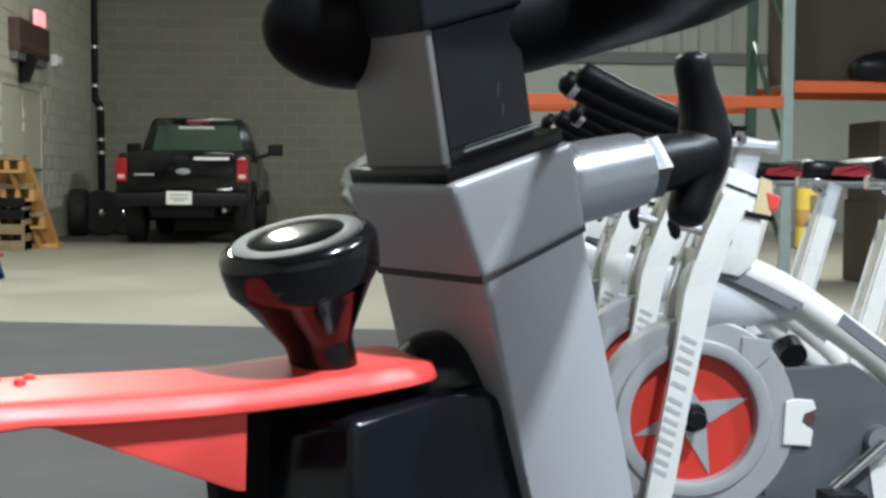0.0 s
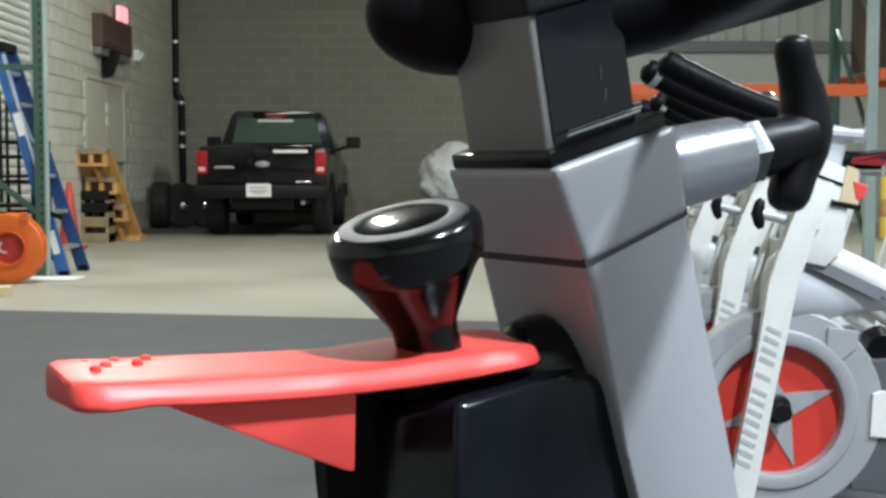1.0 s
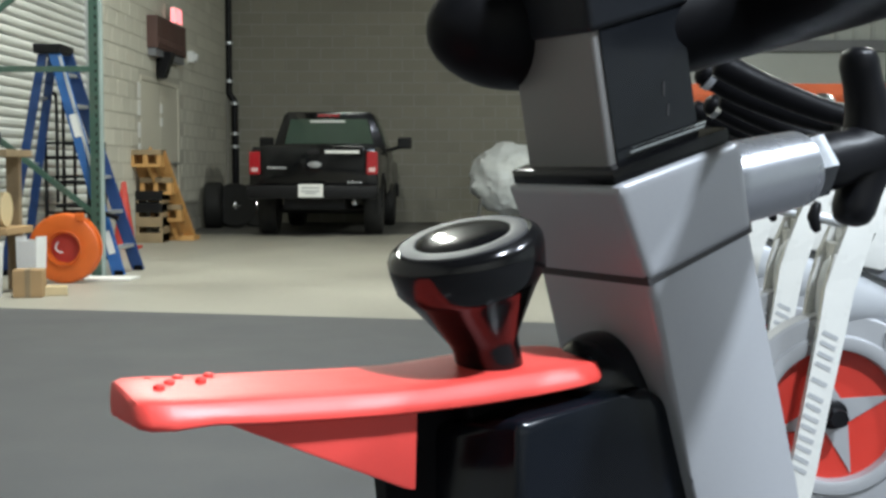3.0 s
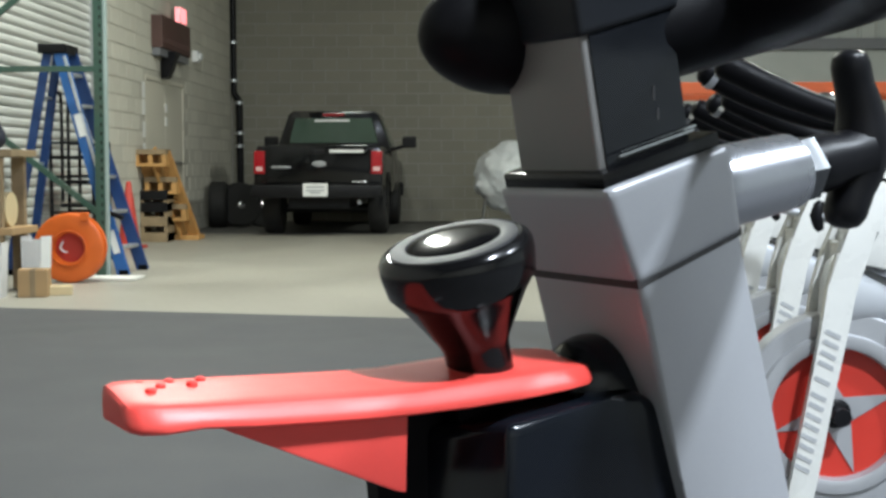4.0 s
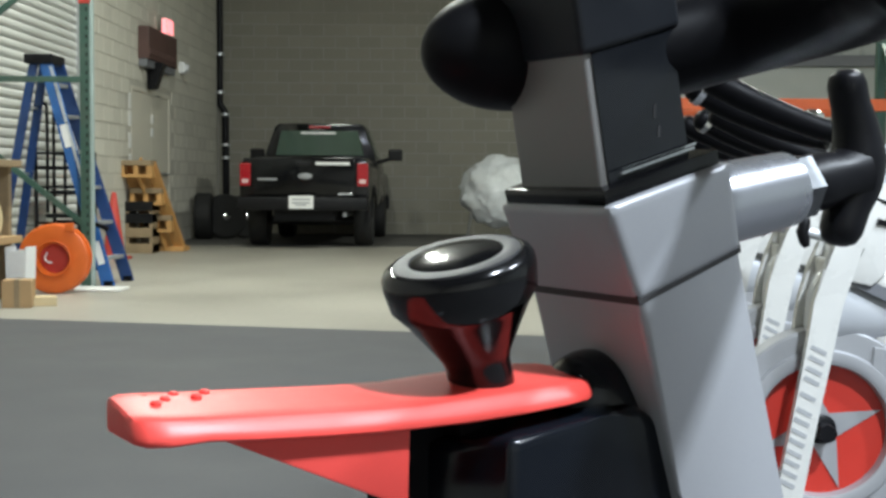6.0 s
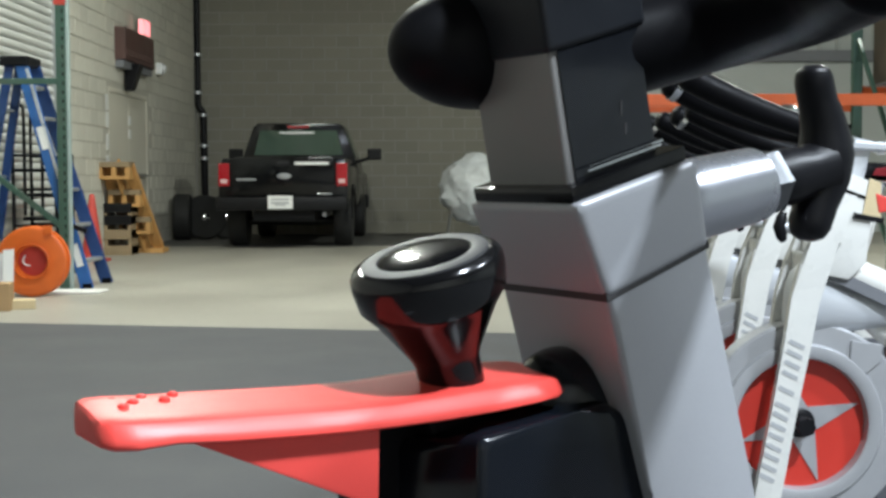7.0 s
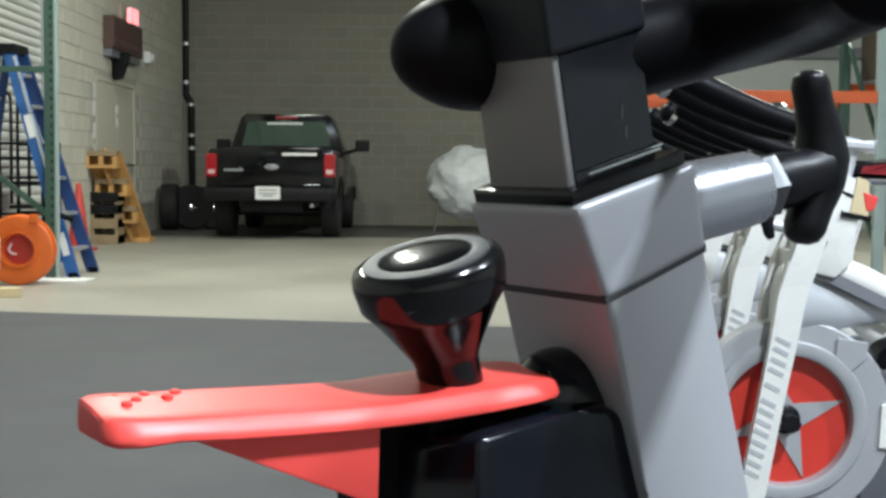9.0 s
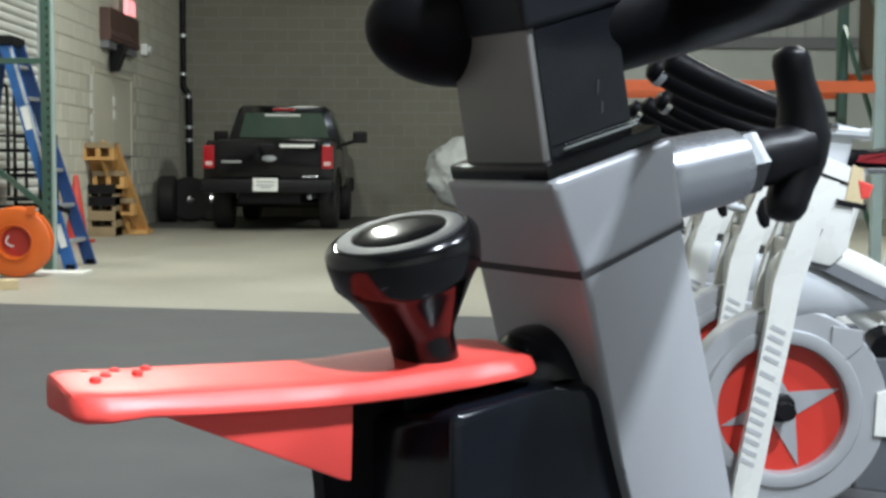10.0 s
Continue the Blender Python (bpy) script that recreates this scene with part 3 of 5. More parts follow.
part("cap_ring", bm, RING_GREY, knob, "grey ring on the cap", smooth=True)
bm = bmesh.new()
add_lathe(bm, [(r * S, h * S) for r, h in ((0.0192, 0.0550), (0.0189, 0.0567), (0.0154, 0.0578), (0.0084, 0.0585), (0.001, 0.0587))], 48, knob_m)
part("cap_dome", bm, BLACK_GLOSS, knob, smooth=True)
# lower frame and feet that carry the bike
bm = bmesh.new()
add_beam(bm, (0.172, 0, 0.42), (0.30, 0, 0.07), 0.06, 0.05, 0.008, (0, 1, 0))
part("front_leg", bm, GREY_PAINT, bike)
bm = bmesh.new()
add_beam(bm, (0.02, 0, 0.60), (-0.55, 0, 0.08), 0.055, 0.07, 0.008, (0, 1, 0))
part("down_tube", bm, GREY_PAINT, bike)
bm = bmesh.new()
add_beam(bm, (0.03, 0, 0.63), (0.12, 0, 0.60), 0.05, 0.07, 0.006, (0, 1, 0))
part("bracket", bm, GREY_PAINT, bike)
for u in (0.30, -0.55):
    box_part("foot_bar", (u - 0.035, -0.24, 0.012), (u + 0.035, 0.24, 0.075), GREY_PAINT, bike, 0.01)
    for v in (-0.23, 0.21):
        box_part("foot_pad", (u - 0.04, v, 0.006), (u + 0.04, v + 0.02, 0.05), BLACK_RUBBER, bike, 0.004)


# ---- the row of white bikes ----
def star(bm, outer, inner, y0, y1, cx, cz, turn):
    pts = []
    for i in range(8):
        r = outer if i % 2 == 0 else inner
        a = turn + math.pi * i / 4
        pts.append((cx + r * math.cos(a), cz + r * math.sin(a)))
    add_prism(bm, pts, y0, y1)


HUB = 0.355
row_bike = thing("spin_bike", (0.862, 3.1, 0.0), "white indoor cycling bike with red star flywheel, in a row", "exercise bike", "row of white bikes", rz=180.0)
flywheel = thing("flywheel", (0, 0, 0), "silver flywheel with a red star disc", "")
del flywheel["label"]
flywheel.parent = row_bike
turned = Matrix.Translation((0, 0, HUB)) @ pose(0, 0, 0, -90)
bm = bmesh.new()
add_lathe(bm, [(0.156, -0.028), (0.19, -0.028), (0.194, -0.024), (0.194, 0.03), (0.189, 0.037), (0.168, 0.04), (0.158, 0.036), (0.155, 0.004)], 72, turned)
part("rim", bm, FLY_SILVER, flywheel, smooth=True)
bm = bmesh.new()
add_lathe(bm, [(0.005, -0.012), (0.156, -0.012), (0.156, 0.006), (0.005, 0.006)], 64, turned)
part("disc", bm, RED_DISC, flywheel, "red painted disc")
bm = bmesh.new()
star(bm, 0.15, 0.042, 0.0065, 0.009, 0.0, HUB, radians(162))
part("star", bm, FLY_SILVER, flywheel, "silver four-pointed star")
bm = bmesh.new()
add_lathe(bm, [(0.036, 0.006), (0.036, 0.014), (0.03, 0.018), (0.018, 0.02), (0.017, 0.055), (0.005, 0.06)], 28, turned)
part("hub", bm, BLACK_SATIN, flywheel, smooth=True)
tube_part("axle_nut", [(0, 0.052, HUB), (0, 0.075, HUB)], 0.022, BLACK_SATIN, flywheel, 8)
# flywheel guard behind the rim
bm = bmesh.new()
add_lathe(bm, [(0.02, -0.055), (0.237, -0.055), (0.246, -0.05), (0.246, 0.022), (0.24, 0.028), (0.176, 0.029), (0.174, -0.032), (0.02, -0.034)], 72, Matrix.Translation((-0.012, 0, -0.002)) @ turned)
part("wheel_guard", bm, FLY_SILVER, row_bike, smooth=True)
bm = bmesh.new()
add_prism(bm, [(-0.115, 0.555), (-0.19, 0.545), (-0.185, 0.505), (-0.15, 0.475), (-0.11, 0.49)], 0.02, 0.035, 0.002)
part("brake_pad", bm, FLY_SILVER, row_bike, "grey friction pad holder")
# fork blades
for y, nm in ((0.068, 1), (-0.068, 0)):
    bm = bmesh.new()
    add_prism(bm, [(-0.11, 0.90), (-0.045, 0.905), (-0.012, 0.80), (0.022, 0.74), (0.042, 0.66), (0.056, 0.56), (0.084, 0.40), (0.121, 0.20), (0.148, 0.05), (0.088, 0.05), (0.061, 0.19), (0.024, 0.40), (-0.008, 0.56), (-0.018, 0.65), (-0.045, 0.735), (-0.075, 0.79)], y - 0.013, y + 0.013, 0.006, 2)
    blade = part("fork_blade", bm, WHITE_FRAME, row_bike, smooth=True)
    if nm:
        a, b = Vector((0.098, y + 0.0135, 0.228)), Vector((0.025, y + 0.0135, 0.568))
        along = (b - a).normalized()
        across = Vector((along.z, 0, -along.x))
        pitch = (b - a).length / 7
        for i in range(7):
            c = a + along * (pitch * (i + 0.44))
            bm = bmesh.new()
            for s in ((0.0,) if i == 4 else (-0.24, 0.24)):
                p = c + along * (pitch * s)
                add_beam(bm, p - across * 0.019 - along * 0.005, p + across * 0.019 + along * 0.005, 0.0014, 0.0105, 0, along)
            part("logo_shape", bm, LETTER_GREY, blade)
# head tube, stem and handlebar
bm = bmesh.new()
add_prism(bm, [(-0.066, 0.965), (-0.158, 0.93), (-0.15, 0.86), (-0.142, 0.74), (-0.10, 0.70), (-0.008, 0.72), (-0.017, 0.79)], -0.0555, 0.0555, 0.008, 2)
part("head_tube", bm, WHITE_FRAME, row_bike, smooth=True)
box_part("fork_crown", (-0.03, -0.066, 0.715), (0.006, 0.066, 0.765), WHITE_FRAME, row_bike, 0.008)
bm = bmesh.new()
add_prism(bm, [(-0.062, 0.925), (-0.149, 0.893), (-0.148, 0.886), (-0.060, 0.918)], -0.0575, 0.0575)
part("collar_line", bm, BLACK_SATIN, row_bike)
bm = bmesh.new()
add_beam(bm, (-0.112, 0, 0.93), (-0.135, 0, 1.03), 0.05, 0.035, 0.004, (0, 1, 0))
part("stem_post", bm, SILVER, row_bike)
bar = tube_part("handlebar", [(-0.04, -0.13, 1.045), (-0.04, 0.13, 1.045)], 0.02, BLACK_RUBBER, row_bike, 12)
for y in (0.13, -0.13):
    grip = smooth_path([(-0.04, y, 1.045), (0.04, y, 1.062), (0.12, y, 1.09), (0.21, y, 1.128), (0.285, y * 0.9, 1.168), (0.31, y * 0.88, 1.182)], 4)
    tube_part("grip", grip, [0.024 + 0.008 * i / (len(grip) - 5) for i in range(len(grip) - 4)] + [0.031, 0.028, 0.022, 0.011], BLACK_RUBBER, bar, 16)
    if y < 0:
        tube_part("grip_collar", [grip[-6], grip[-5]], 0.036, CHROME, bar, 16, "chrome collar")
bm = bmesh.new()
add_beam(bm, (-0.02, 0, 1.025), (-0.195, 0, 1.012), 0.07, 0.022, 0.005)
part("stem_slider", bm, SILVER, row_bike, "flat silver slider")
tube_part("chrome_cap", [(0.05, 0.06, 1.06), (0.05, 0.06, 1.075), (0.05, 0.06, 1.10), (0.05, 0.06, 1.112)], [0.022, 0.03, 0.028, 0.012], CHROME, bar, 16)
tube_part("slider_pin", [(-0.105, 0.03, 1.025), (-0.105, 0.03, 1.04)], [0.014, 0.01], CHROME, row_bike, 10)
tube_part("pull_pin", [(-0.02, 0, 0.81), (0.04, 0, 0.825)], 0.013, SILVER, row_bike, 12)
tube_part("pin_knob", [(0.04, 0, 0.79), (0.045, 0, 0.80), (0.05, 0, 0.825), (0.045, 0, 0.85), (0.04, 0, 0.86)], [0.008, 0.013, 0.017, 0.013, 0.008], BLACK_SATIN, row_bike, 12)
bm = bmesh.new()
add_prism(bm, [(-0.157, 0.906), (-0.196, 0.892), (-0.186, 0.862), (-0.166, 0.858)], 0.03, 0.06, 0.004)
part("brake_lever", bm, RED_PLASTIC, row_bike, "small red lever")
bm = bmesh.new()
add_prism(bm, [(-0.128, 0.852), (-0.172, 0.846), (-0.172, 0.93), (-0.145, 0.94)], 0.0545, 0.0585, 0.001)
card = part("tension_card", bm, CREAM_BOARD, row_bike, "tan instruction card")
bm = bmesh.new()
add_beam(bm, (-0.108, 0.058, 0.853), (-0.176, 0.058, 0.84), 0.01, 0.013, 0.002)
part("card_edge", bm, BLACK_SATIN, card)
# silver drum-shaped drive cover and its dark strip
tube_part("drive_cover", [(0.036, 0.0, 0.65), (0.03, 0.0, 0.65), (0.02, 0, 0.648), (-0.03, 0.0, 0.64), (-0.15, 0.0, 0.624), (-0.255, 0.0, 0.61), (-0.264, 0, 0.609)], [0.03, 0.07, 0.088, 0.08, 0.049, 0.02, 0.01], SILVER, row_bike, 28, "tapered silver cover")
for v in bpy.data.objects["drive_cover"].data.vertices:
    v.co.y *= 0.58
bm = bmesh.new()
add_beam(bm, (-0.045, 0.04, 0.724), (-0.256, 0.034, 0.624), 0.012, 0.024, 0.002)
strip = part("cover_strip", bm, PANEL_GREY, row_bike, "dark grey strip")
for x, y, z in ((-0.06, 0.046, 0.717), (-0.245, 0.042, 0.63)):
    tube_part("screw", [(x, y - 0.006, z), (x, y + 0.003, z)], 0.005, CHROME, strip, 8)
bm = bmesh.new()
add_tube(bm, smooth_path([(-0.05, 0, 0.735), (-0.15, 0, 0.70), (-0.252, 0, 0.648), (-0.394, 0, 0.552), (-0.487, 0, 0.482), (-0.60, 0, 0.37), (-0.66, 0, 0.28)], 5), 0.04, 18)
part("top_tube", bm, WHITE_FRAME, row_bike, smooth=True)
bm = bmesh.new()
add_beam(bm, (-0.355, 0.0385, 0.597), (-0.52, 0.0385, 0.474), 0.006, 0.032, 0.002)
part("tube_sticker", bm, PANEL_GREY, row_bike, "grey sticker")
bm = bmesh.new()
add_tube(bm, smooth_path([(-0.08, -0.03, 0.70), (-0.2, -0.03, 0.58), (-0.33, -0.03, 0.47), (-0.44, -0.03, 0.30)], 5), 0.028, 12)
part("down_tube", bm, WHITE_FRAME, row_bike, smooth=True)
bm = bmesh.new()
add_prism(bm, [(-0.16, 0.472), (-0.394, 0.487), (-0.50, 0.42), (-0.535, 0.33), (-0.50, 0.16), (-0.40, 0.13), (-0.18, 0.16)], 0.008, 0.026, 0.005)
part("chain_guard", bm, GUARD_GREY, row_bike, "dark grey chain guard")
bm = bmesh.new()
add_prism(bm, [(-0.225, 0.395), (-0.25, 0.402), (-0.295, 0.398), (-0.302, 0.375), (-0.27, 0.368), (-0.262, 0.345), (-0.295, 0.325), (-0.29, 0.285), (-0.22, 0.29)], 0.027, 0.036, 0.003)
part("guard_plate", bm, WHITE_FRAME, row_bike)
tube_part("guard_bolt", [(-0.285, 0.027, 0.353), (-0.285, 0.036, 0.353)], 0.016, BROWN_METAL, row_bike, 12, "rusty bolt")
tube_part("tension_wheel", [(-0.245, -0.02, 0.525), (-0.245, 0.03, 0.505)], 0.034, BLACK_SATIN, row_bike, 14)
tube_part("bottom_bracket", [(-0.46, -0.06, 0.30), (-0.46, 0.06, 0.30)], 0.035, STEEL, row_bike, 16)
crank = tube_part("crank_arm", [(-0.46, 0.07, 0.30), (-0.33, 0.075, 0.19)], 0.014, CHROME, row_bike, 10)
box_part("pedal", (-0.385, 0.085, 0.165), (-0.285, 0.165, 0.195), BLACK_SATIN, crank, 0.006)
crank2 = tube_part("crank_arm", [(-0.46, -0.07, 0.30), (-0.59, -0.075, 0.41)], 0.014, CHROME, row_bike, 10)
box_part("pedal", (-0.64, -0.165, 0.395), (-0.54, -0.085, 0.425), BLACK_SATIN, crank2, 0.006)
bm = bmesh.new()
add_beam(bm, (-0.58, 0, 0.28), (-0.73, 0, 0.80), 0.055, 0.075, 0.008, (0, 1, 0))
part("seat_tube", bm, WHITE_FRAME, row_bike)
bm = bmesh.new()
add_beam(bm, (-0.725, 0, 0.78), (-0.765, 0, 0.915), 0.04, 0.055, 0.005, (0, 1, 0))
part("seat_post", bm, SILVER, row_bike)
tube_part("seat_slider", [(-0.64, 0, 0.925), (-0.90, 0, 0.925)], 0.02, CHROME, row_bike, 12)
tube_part("slider_pin", [(-0.70, 0.0, 0.905), (-0.70, 0.08, 0.885)], 0.012, CHROME, row_bike, 10)
# saddle: long nose, wide tail
bm = bmesh.new()
sx = [-0.66, -0.67, -0.70, -0.75, -0.80, -0.86, -0.91, -0.935, -0.945]
sw = [0.012, 0.022, 0.026, 0.034, 0.055, 0.082, 0.088, 0.075, 0.04]
st = [0.985, 0.995, 1.0, 0.998, 0.998, 1.006, 1.012, 1.008, 0.995]
cs = [(-1, 0.35), (-0.9, 0.8), (-0.5, 1.0), (0, 0.95), (0.5, 1.0), (0.9, 0.8), (1, 0.35), (0.85, 0.0), (-0.85, 0.0)]
loops = [[bm.verts.new((x, c * w, t - 0.055 + 0.055 * h)) for c, h in cs] for x, w, t in zip(sx, sw, st)]
for a, b in zip(loops, loops[1:]):
    for i in range(len(cs)):
        j = (i + 1) % len(cs)
        bm.faces.new((a[i], a[j], b[j], b[i]))
bm.faces.new(loops[0][::-1])
bm.faces.new(loops[-1])
saddle = part("saddle", bm, BLACK_SATIN, row_bike, "black saddle with red flanks", smooth=True)
for y in (1, -1):
    bm = bmesh.new()
    add_prism(bm, [(-0.74, 0.95), (-0.86, 0.942), (-0.93, 0.95), (-0.938, 0.985), (-0.925, 0.999), (-0.86, 0.988), (-0.75, 0.975)], 0.0, 0.007, 0.002)
    for v in bm.verts:
        t = min(max((-0.70 - v.co.x) / 0.17, 0), 1)
        v.co.y = y * (v.co.y + 0.030 + 0.052 * t)
    part("flank", bm, RED_VINYL, saddle, "dark red vinyl flank")
# floor frame
bm = bmesh.new()
add_beam(bm, (0.09, 0, 0.06), (-0.95, 0, 0.06), 0.06, 0.05, 0.008)
part("floor_beam", bm, WHITE_FRAME, row_bike)
bm = bmesh.new()
add_beam(bm, (-0.62, 0, 0.30), (-0.90, 0, 0.07), 0.05, 0.05, 0.006, (0, 1, 0))
part("rear_stay", bm, WHITE_FRAME, row_bike)
bm = bmesh.new()
add_beam(bm, (-0.46, 0, 0.30), (-0.50, 0, 0.07), 0.05, 0.06, 0.006, (0, 1, 0))
part("centre_stay", bm, WHITE_FRAME, row_bike)
for x in (0.085, -0.92):
    box_part("foot_bar", (x - 0.035, -0.25, 0.014), (x + 0.035, 0.25, 0.07), WHITE_FRAME, row_bike, 0.01)
    for y in (-0.24, 0.2):
        box_part("foot_pad", (x - 0.04, y, 0.006), (x + 0.04, y + 0.04, 0.05), BLACK_RUBBER, row_bike, 0.005)
for i, (dx, dy, r) in enumerate(((0.042, 0.62, 0.0), (0.055, 1.22, 1.5), (0.03, 1.86, -1.0), (0.01, 2.5, 1.0), (0.02, 3.1, 0.0))):
    other = copy_thing(row_bike, pose(0.862 + dx, 3.1 + dy, 0, 0, 0, 180 + r))
    for ob in other.children:
        if ob.name.startswith("handlebar"):
            ob.location = (-0.09, 0, -0.045)

# ---- pickup truck ----
TX, TY = -2.11, 17.35
truck = thing("pickup_truck", (TX, TY, 0.0), "black pickup truck parked with its tail towards the hall", "truck")
bm = bmesh.new()
add_prism(bm, [(-0.83, 0.60), (-0.87, 0.70), (-0.87, 1.10), (-0.82, 1.225), (0.82, 1.225), (0.87, 1.10), (0.87, 0.70), (0.83, 0.60)], 0.12, 2.02, 0.02, 2)
part("cargo_bed", bm, CAR_BLACK, truck, smooth=True)
bm = bmesh.new()
add_prism(bm, [(-0.70, 0.70), (0.70, 0.70), (0.70, 1.215), (0.66, 1.24), (-0.66, 1.24), (-0.70, 1.215)], 0.06, 0.13, 0.018, 2)
gate = part("tailgate", bm, CAR_BLACK, truck, smooth=True)
box_part("handle", (-0.09, 0.045, 1.12), (0.09, 0.07, 1.17), CAR_TRIM, gate, 0.008)
bm = bmesh.new()
add_lathe(bm, [(0.004, 0.0), (0.1, 0.0), (0.095, 0.012), (0.004, 0.014)], 28, Matrix.Translation((0.02, 0.062, 0.985)) @ Matrix.Diagonal((1.0, 1.0, 0.42, 1)) @ pose(0, 0, 0, 90))
part("badge", bm, STEEL, gate, "oval badge")
box_part("badge_bar", (-0.62, 0.05, 0.925), (-0.36, 0.062, 0.955), STEEL, gate, 0.003)
box_part("gate_sticker", (0.16, 0.054, 1.135), (0.62, 0.0605, 1.175), STICKER, gate)
box_part("gate_sheen_strip", (0.46, 0.05, 0.735), (0.66, 0.062, 0.755), CHROME, gate, 0.003)
for s in (-1, 1):
    lamp = box_part("tail_lamp", (s * 0.79 - 0.075, 0.07, 0.85), (s * 0.79 + 0.075, 0.16, 1.16), TAIL_RED, truck, 0.015)
    box_part("reverse_lens", (s * 0.79 - 0.045, 0.062, 0.89), (s * 0.79 + 0.045, 0.072, 0.945), TAIL_CLEAR, lamp, 0.004)
bm = bmesh.new()
add_prism(bm, [(-0.86, 0.53), (0.86, 0.53), (0.88, 0.62), (0.86, 0.705), (-0.86, 0.705), (-0.88, 0.62)], -0.1, 0.1, 0.025, 2)
bumper = part("rear_bumper", bm, CAR_TRIM, truck, smooth=True)
plate = box_part("number_plate", (-0.18, -0.112, 0.55), (0.15, -0.103, 0.725), STICKER, bumper, 0.004)
for z, w in ((0.62, 0.12), (0.665, 0.12), (0.59, 0.07)):
    box_part("plate_bar", (-0.015 - w, -0.1145, z), (-0.015 + w, -0.1125, z + 0.022), LETTER_GREY, plate)
# cab
bm = bmesh.new()
add_prism(bm, [(-0.83, 0.55), (-0.87, 0.72), (-0.87, 1.12), (-0.84, 1.24), (-0.67, 1.72), (-0.6, 1.775), (0.6, 1.775), (0.67, 1.72), (0.84, 1.24), (0.87, 1.12), (0.87, 0.72), (0.83, 0.55)], 2.05, 3.45, 0.02, 2)
for v in bm.verts:
    if v.co.y > 3.0 and v.co.z > 1.24:
        v.co.y -= (v.co.z - 1.24) * 0.9
part("cab", bm, CAR_BLACK, truck, smooth=True)
bm = bmesh.new()
add_prism(bm, [(-0.66, 1.30), (0.66, 1.30), (0.57, 1.665), (-0.57, 1.665)], 2.035, 2.05, 0.004)
window = part("rear_window", bm, CAR_GLASS, truck, "dark green tinted rear window")
box_part("window_sticker", (-0.28, 2.026, 1.615), (0.24, 2.0345, 1.648), STICKER, window)
box_part("third_brake_lamp", (-0.16, 2.02, 1.70), (0.16, 2.05, 1.735), TAIL_RED, truck, 0.006)
for s in (-1, 1):
    bm = bmesh.new()
    add_prism(bm, [(2.25, 1.28), (3.2, 1.28), (2.85, 1.66), (2.30, 1.66)], -0.004, 0.004)
    for v in bm.verts:
        y, x, z = v.co.x, v.co.y, v.co.z
        v.co = Vector((s * (0.838 - (z - 1.24) * 0.355 + 0.012 + x), y, z))
    part("side_window", bm, CAR_GLASS, truck)
    mirror = box_part("door_mirror", (s * 1.08 - 0.11, 2.95, 1.24), (s * 1.08 + 0.11, 3.05, 1.42), CAR_TRIM, truck, 0.03)
    tube_part("mirror_arm", [(s * 0.84, 3.0, 1.22), (s * 1.0, 3.0, 1.27)], 0.028, CAR_TRIM, mirror, 8)
bm = bmesh.new()
add_prism(bm, [(-0.83, 0.55), (-0.87, 0.72), (-0.86, 1.02), (-0.72, 1.12), (0.72, 1.12), (0.86, 1.02), (0.87, 0.72), (0.83, 0.55)], 3.45, 4.85, 0.03, 2)
part("bonnet", bm, CAR_BLACK, truck, smooth=True)
box_part("front_bumper", (-0.88, 4.84, 0.45), (0.88, 4.98, 0.68), CAR_TRIM, truck, 0.03)
box_part("chassis", (-0.42, 0.15, 0.38), (0.42, 4.7, 0.60), CAR_TRIM, truck, 0.02)
tube_part("rear_axle", [(-0.6, 1.1, 0.36), (0.6, 1.1, 0.36)], 0.06, CAR_TRIM, truck, 12)
tube_part("exhaust", [(0.5, 1.5, 0.45), (0.55, 0.1, 0.47)], 0.03, STEEL, truck, 10)
box_part("shackle", (0.3, 0.5, 0.42), (0.36, 1.0, 0.5), CAR_TRIM, truck, 0.01)


def road_wheel(parent, x, y, r=0.365, w=0.25, side=1):
    bm = bmesh.new()
    add_lathe(bm, [(r * 0.62, -w / 2), (r * 0.93, -w / 2), (r, -w * 0.36), (r, w * 0.36), (r * 0.93, w / 2), (r * 0.62, w / 2)], 32, Matrix.Translation((x, y, r)) @ pose(0, 0, 0, 0, 90, 0))
    tyre = part("tyre", bm, TYRE, parent, smooth=True)
    bm = bmesh.new()
    add_lathe(bm, [(0.02, -w * 0.42), (r * 0.2, -w * 0.42), (r * 0.55, -w * 0.3), (r * 0.63, -w * 0.47), (r * 0.63, w * 0.47), (r * 0.55, w * 0.3), (r * 0.2, w * 0.42), (0.02, w * 0.42)], 24, Matrix.Translation((x, y, r)) @ pose(0, 0, 0, 0, 90, 0))
    part("rim", bm, STEEL, tyre, smooth=True)


for x in (-0.74, 0.74):
    for y in (1.12, 4.05):
        road_wheel(truck, x, y)
for s in (-1, 1):
    bm = bmesh.new()
    a0 = [(1.12 + 0.47 * math.cos(radians(t)), 0.42 + 0.45 * math.sin(radians(t))) for t in range(0, 181, 15)]
    a1 = [(1.12 + 0.42 * math.cos(radians(t)), 0.40 + 0.41 * math.sin(radians(t))) for t in range(180, -1, -15)]
    add_prism(bm, a0 + a1, 0.0, 0.02)
    for v in bm.verts:
        v.co = Vector((s * (0.872 + v.co.y), v.co.x, v.co.z))
    part("wheel_arch", bm, CAR_TRIM, truck)


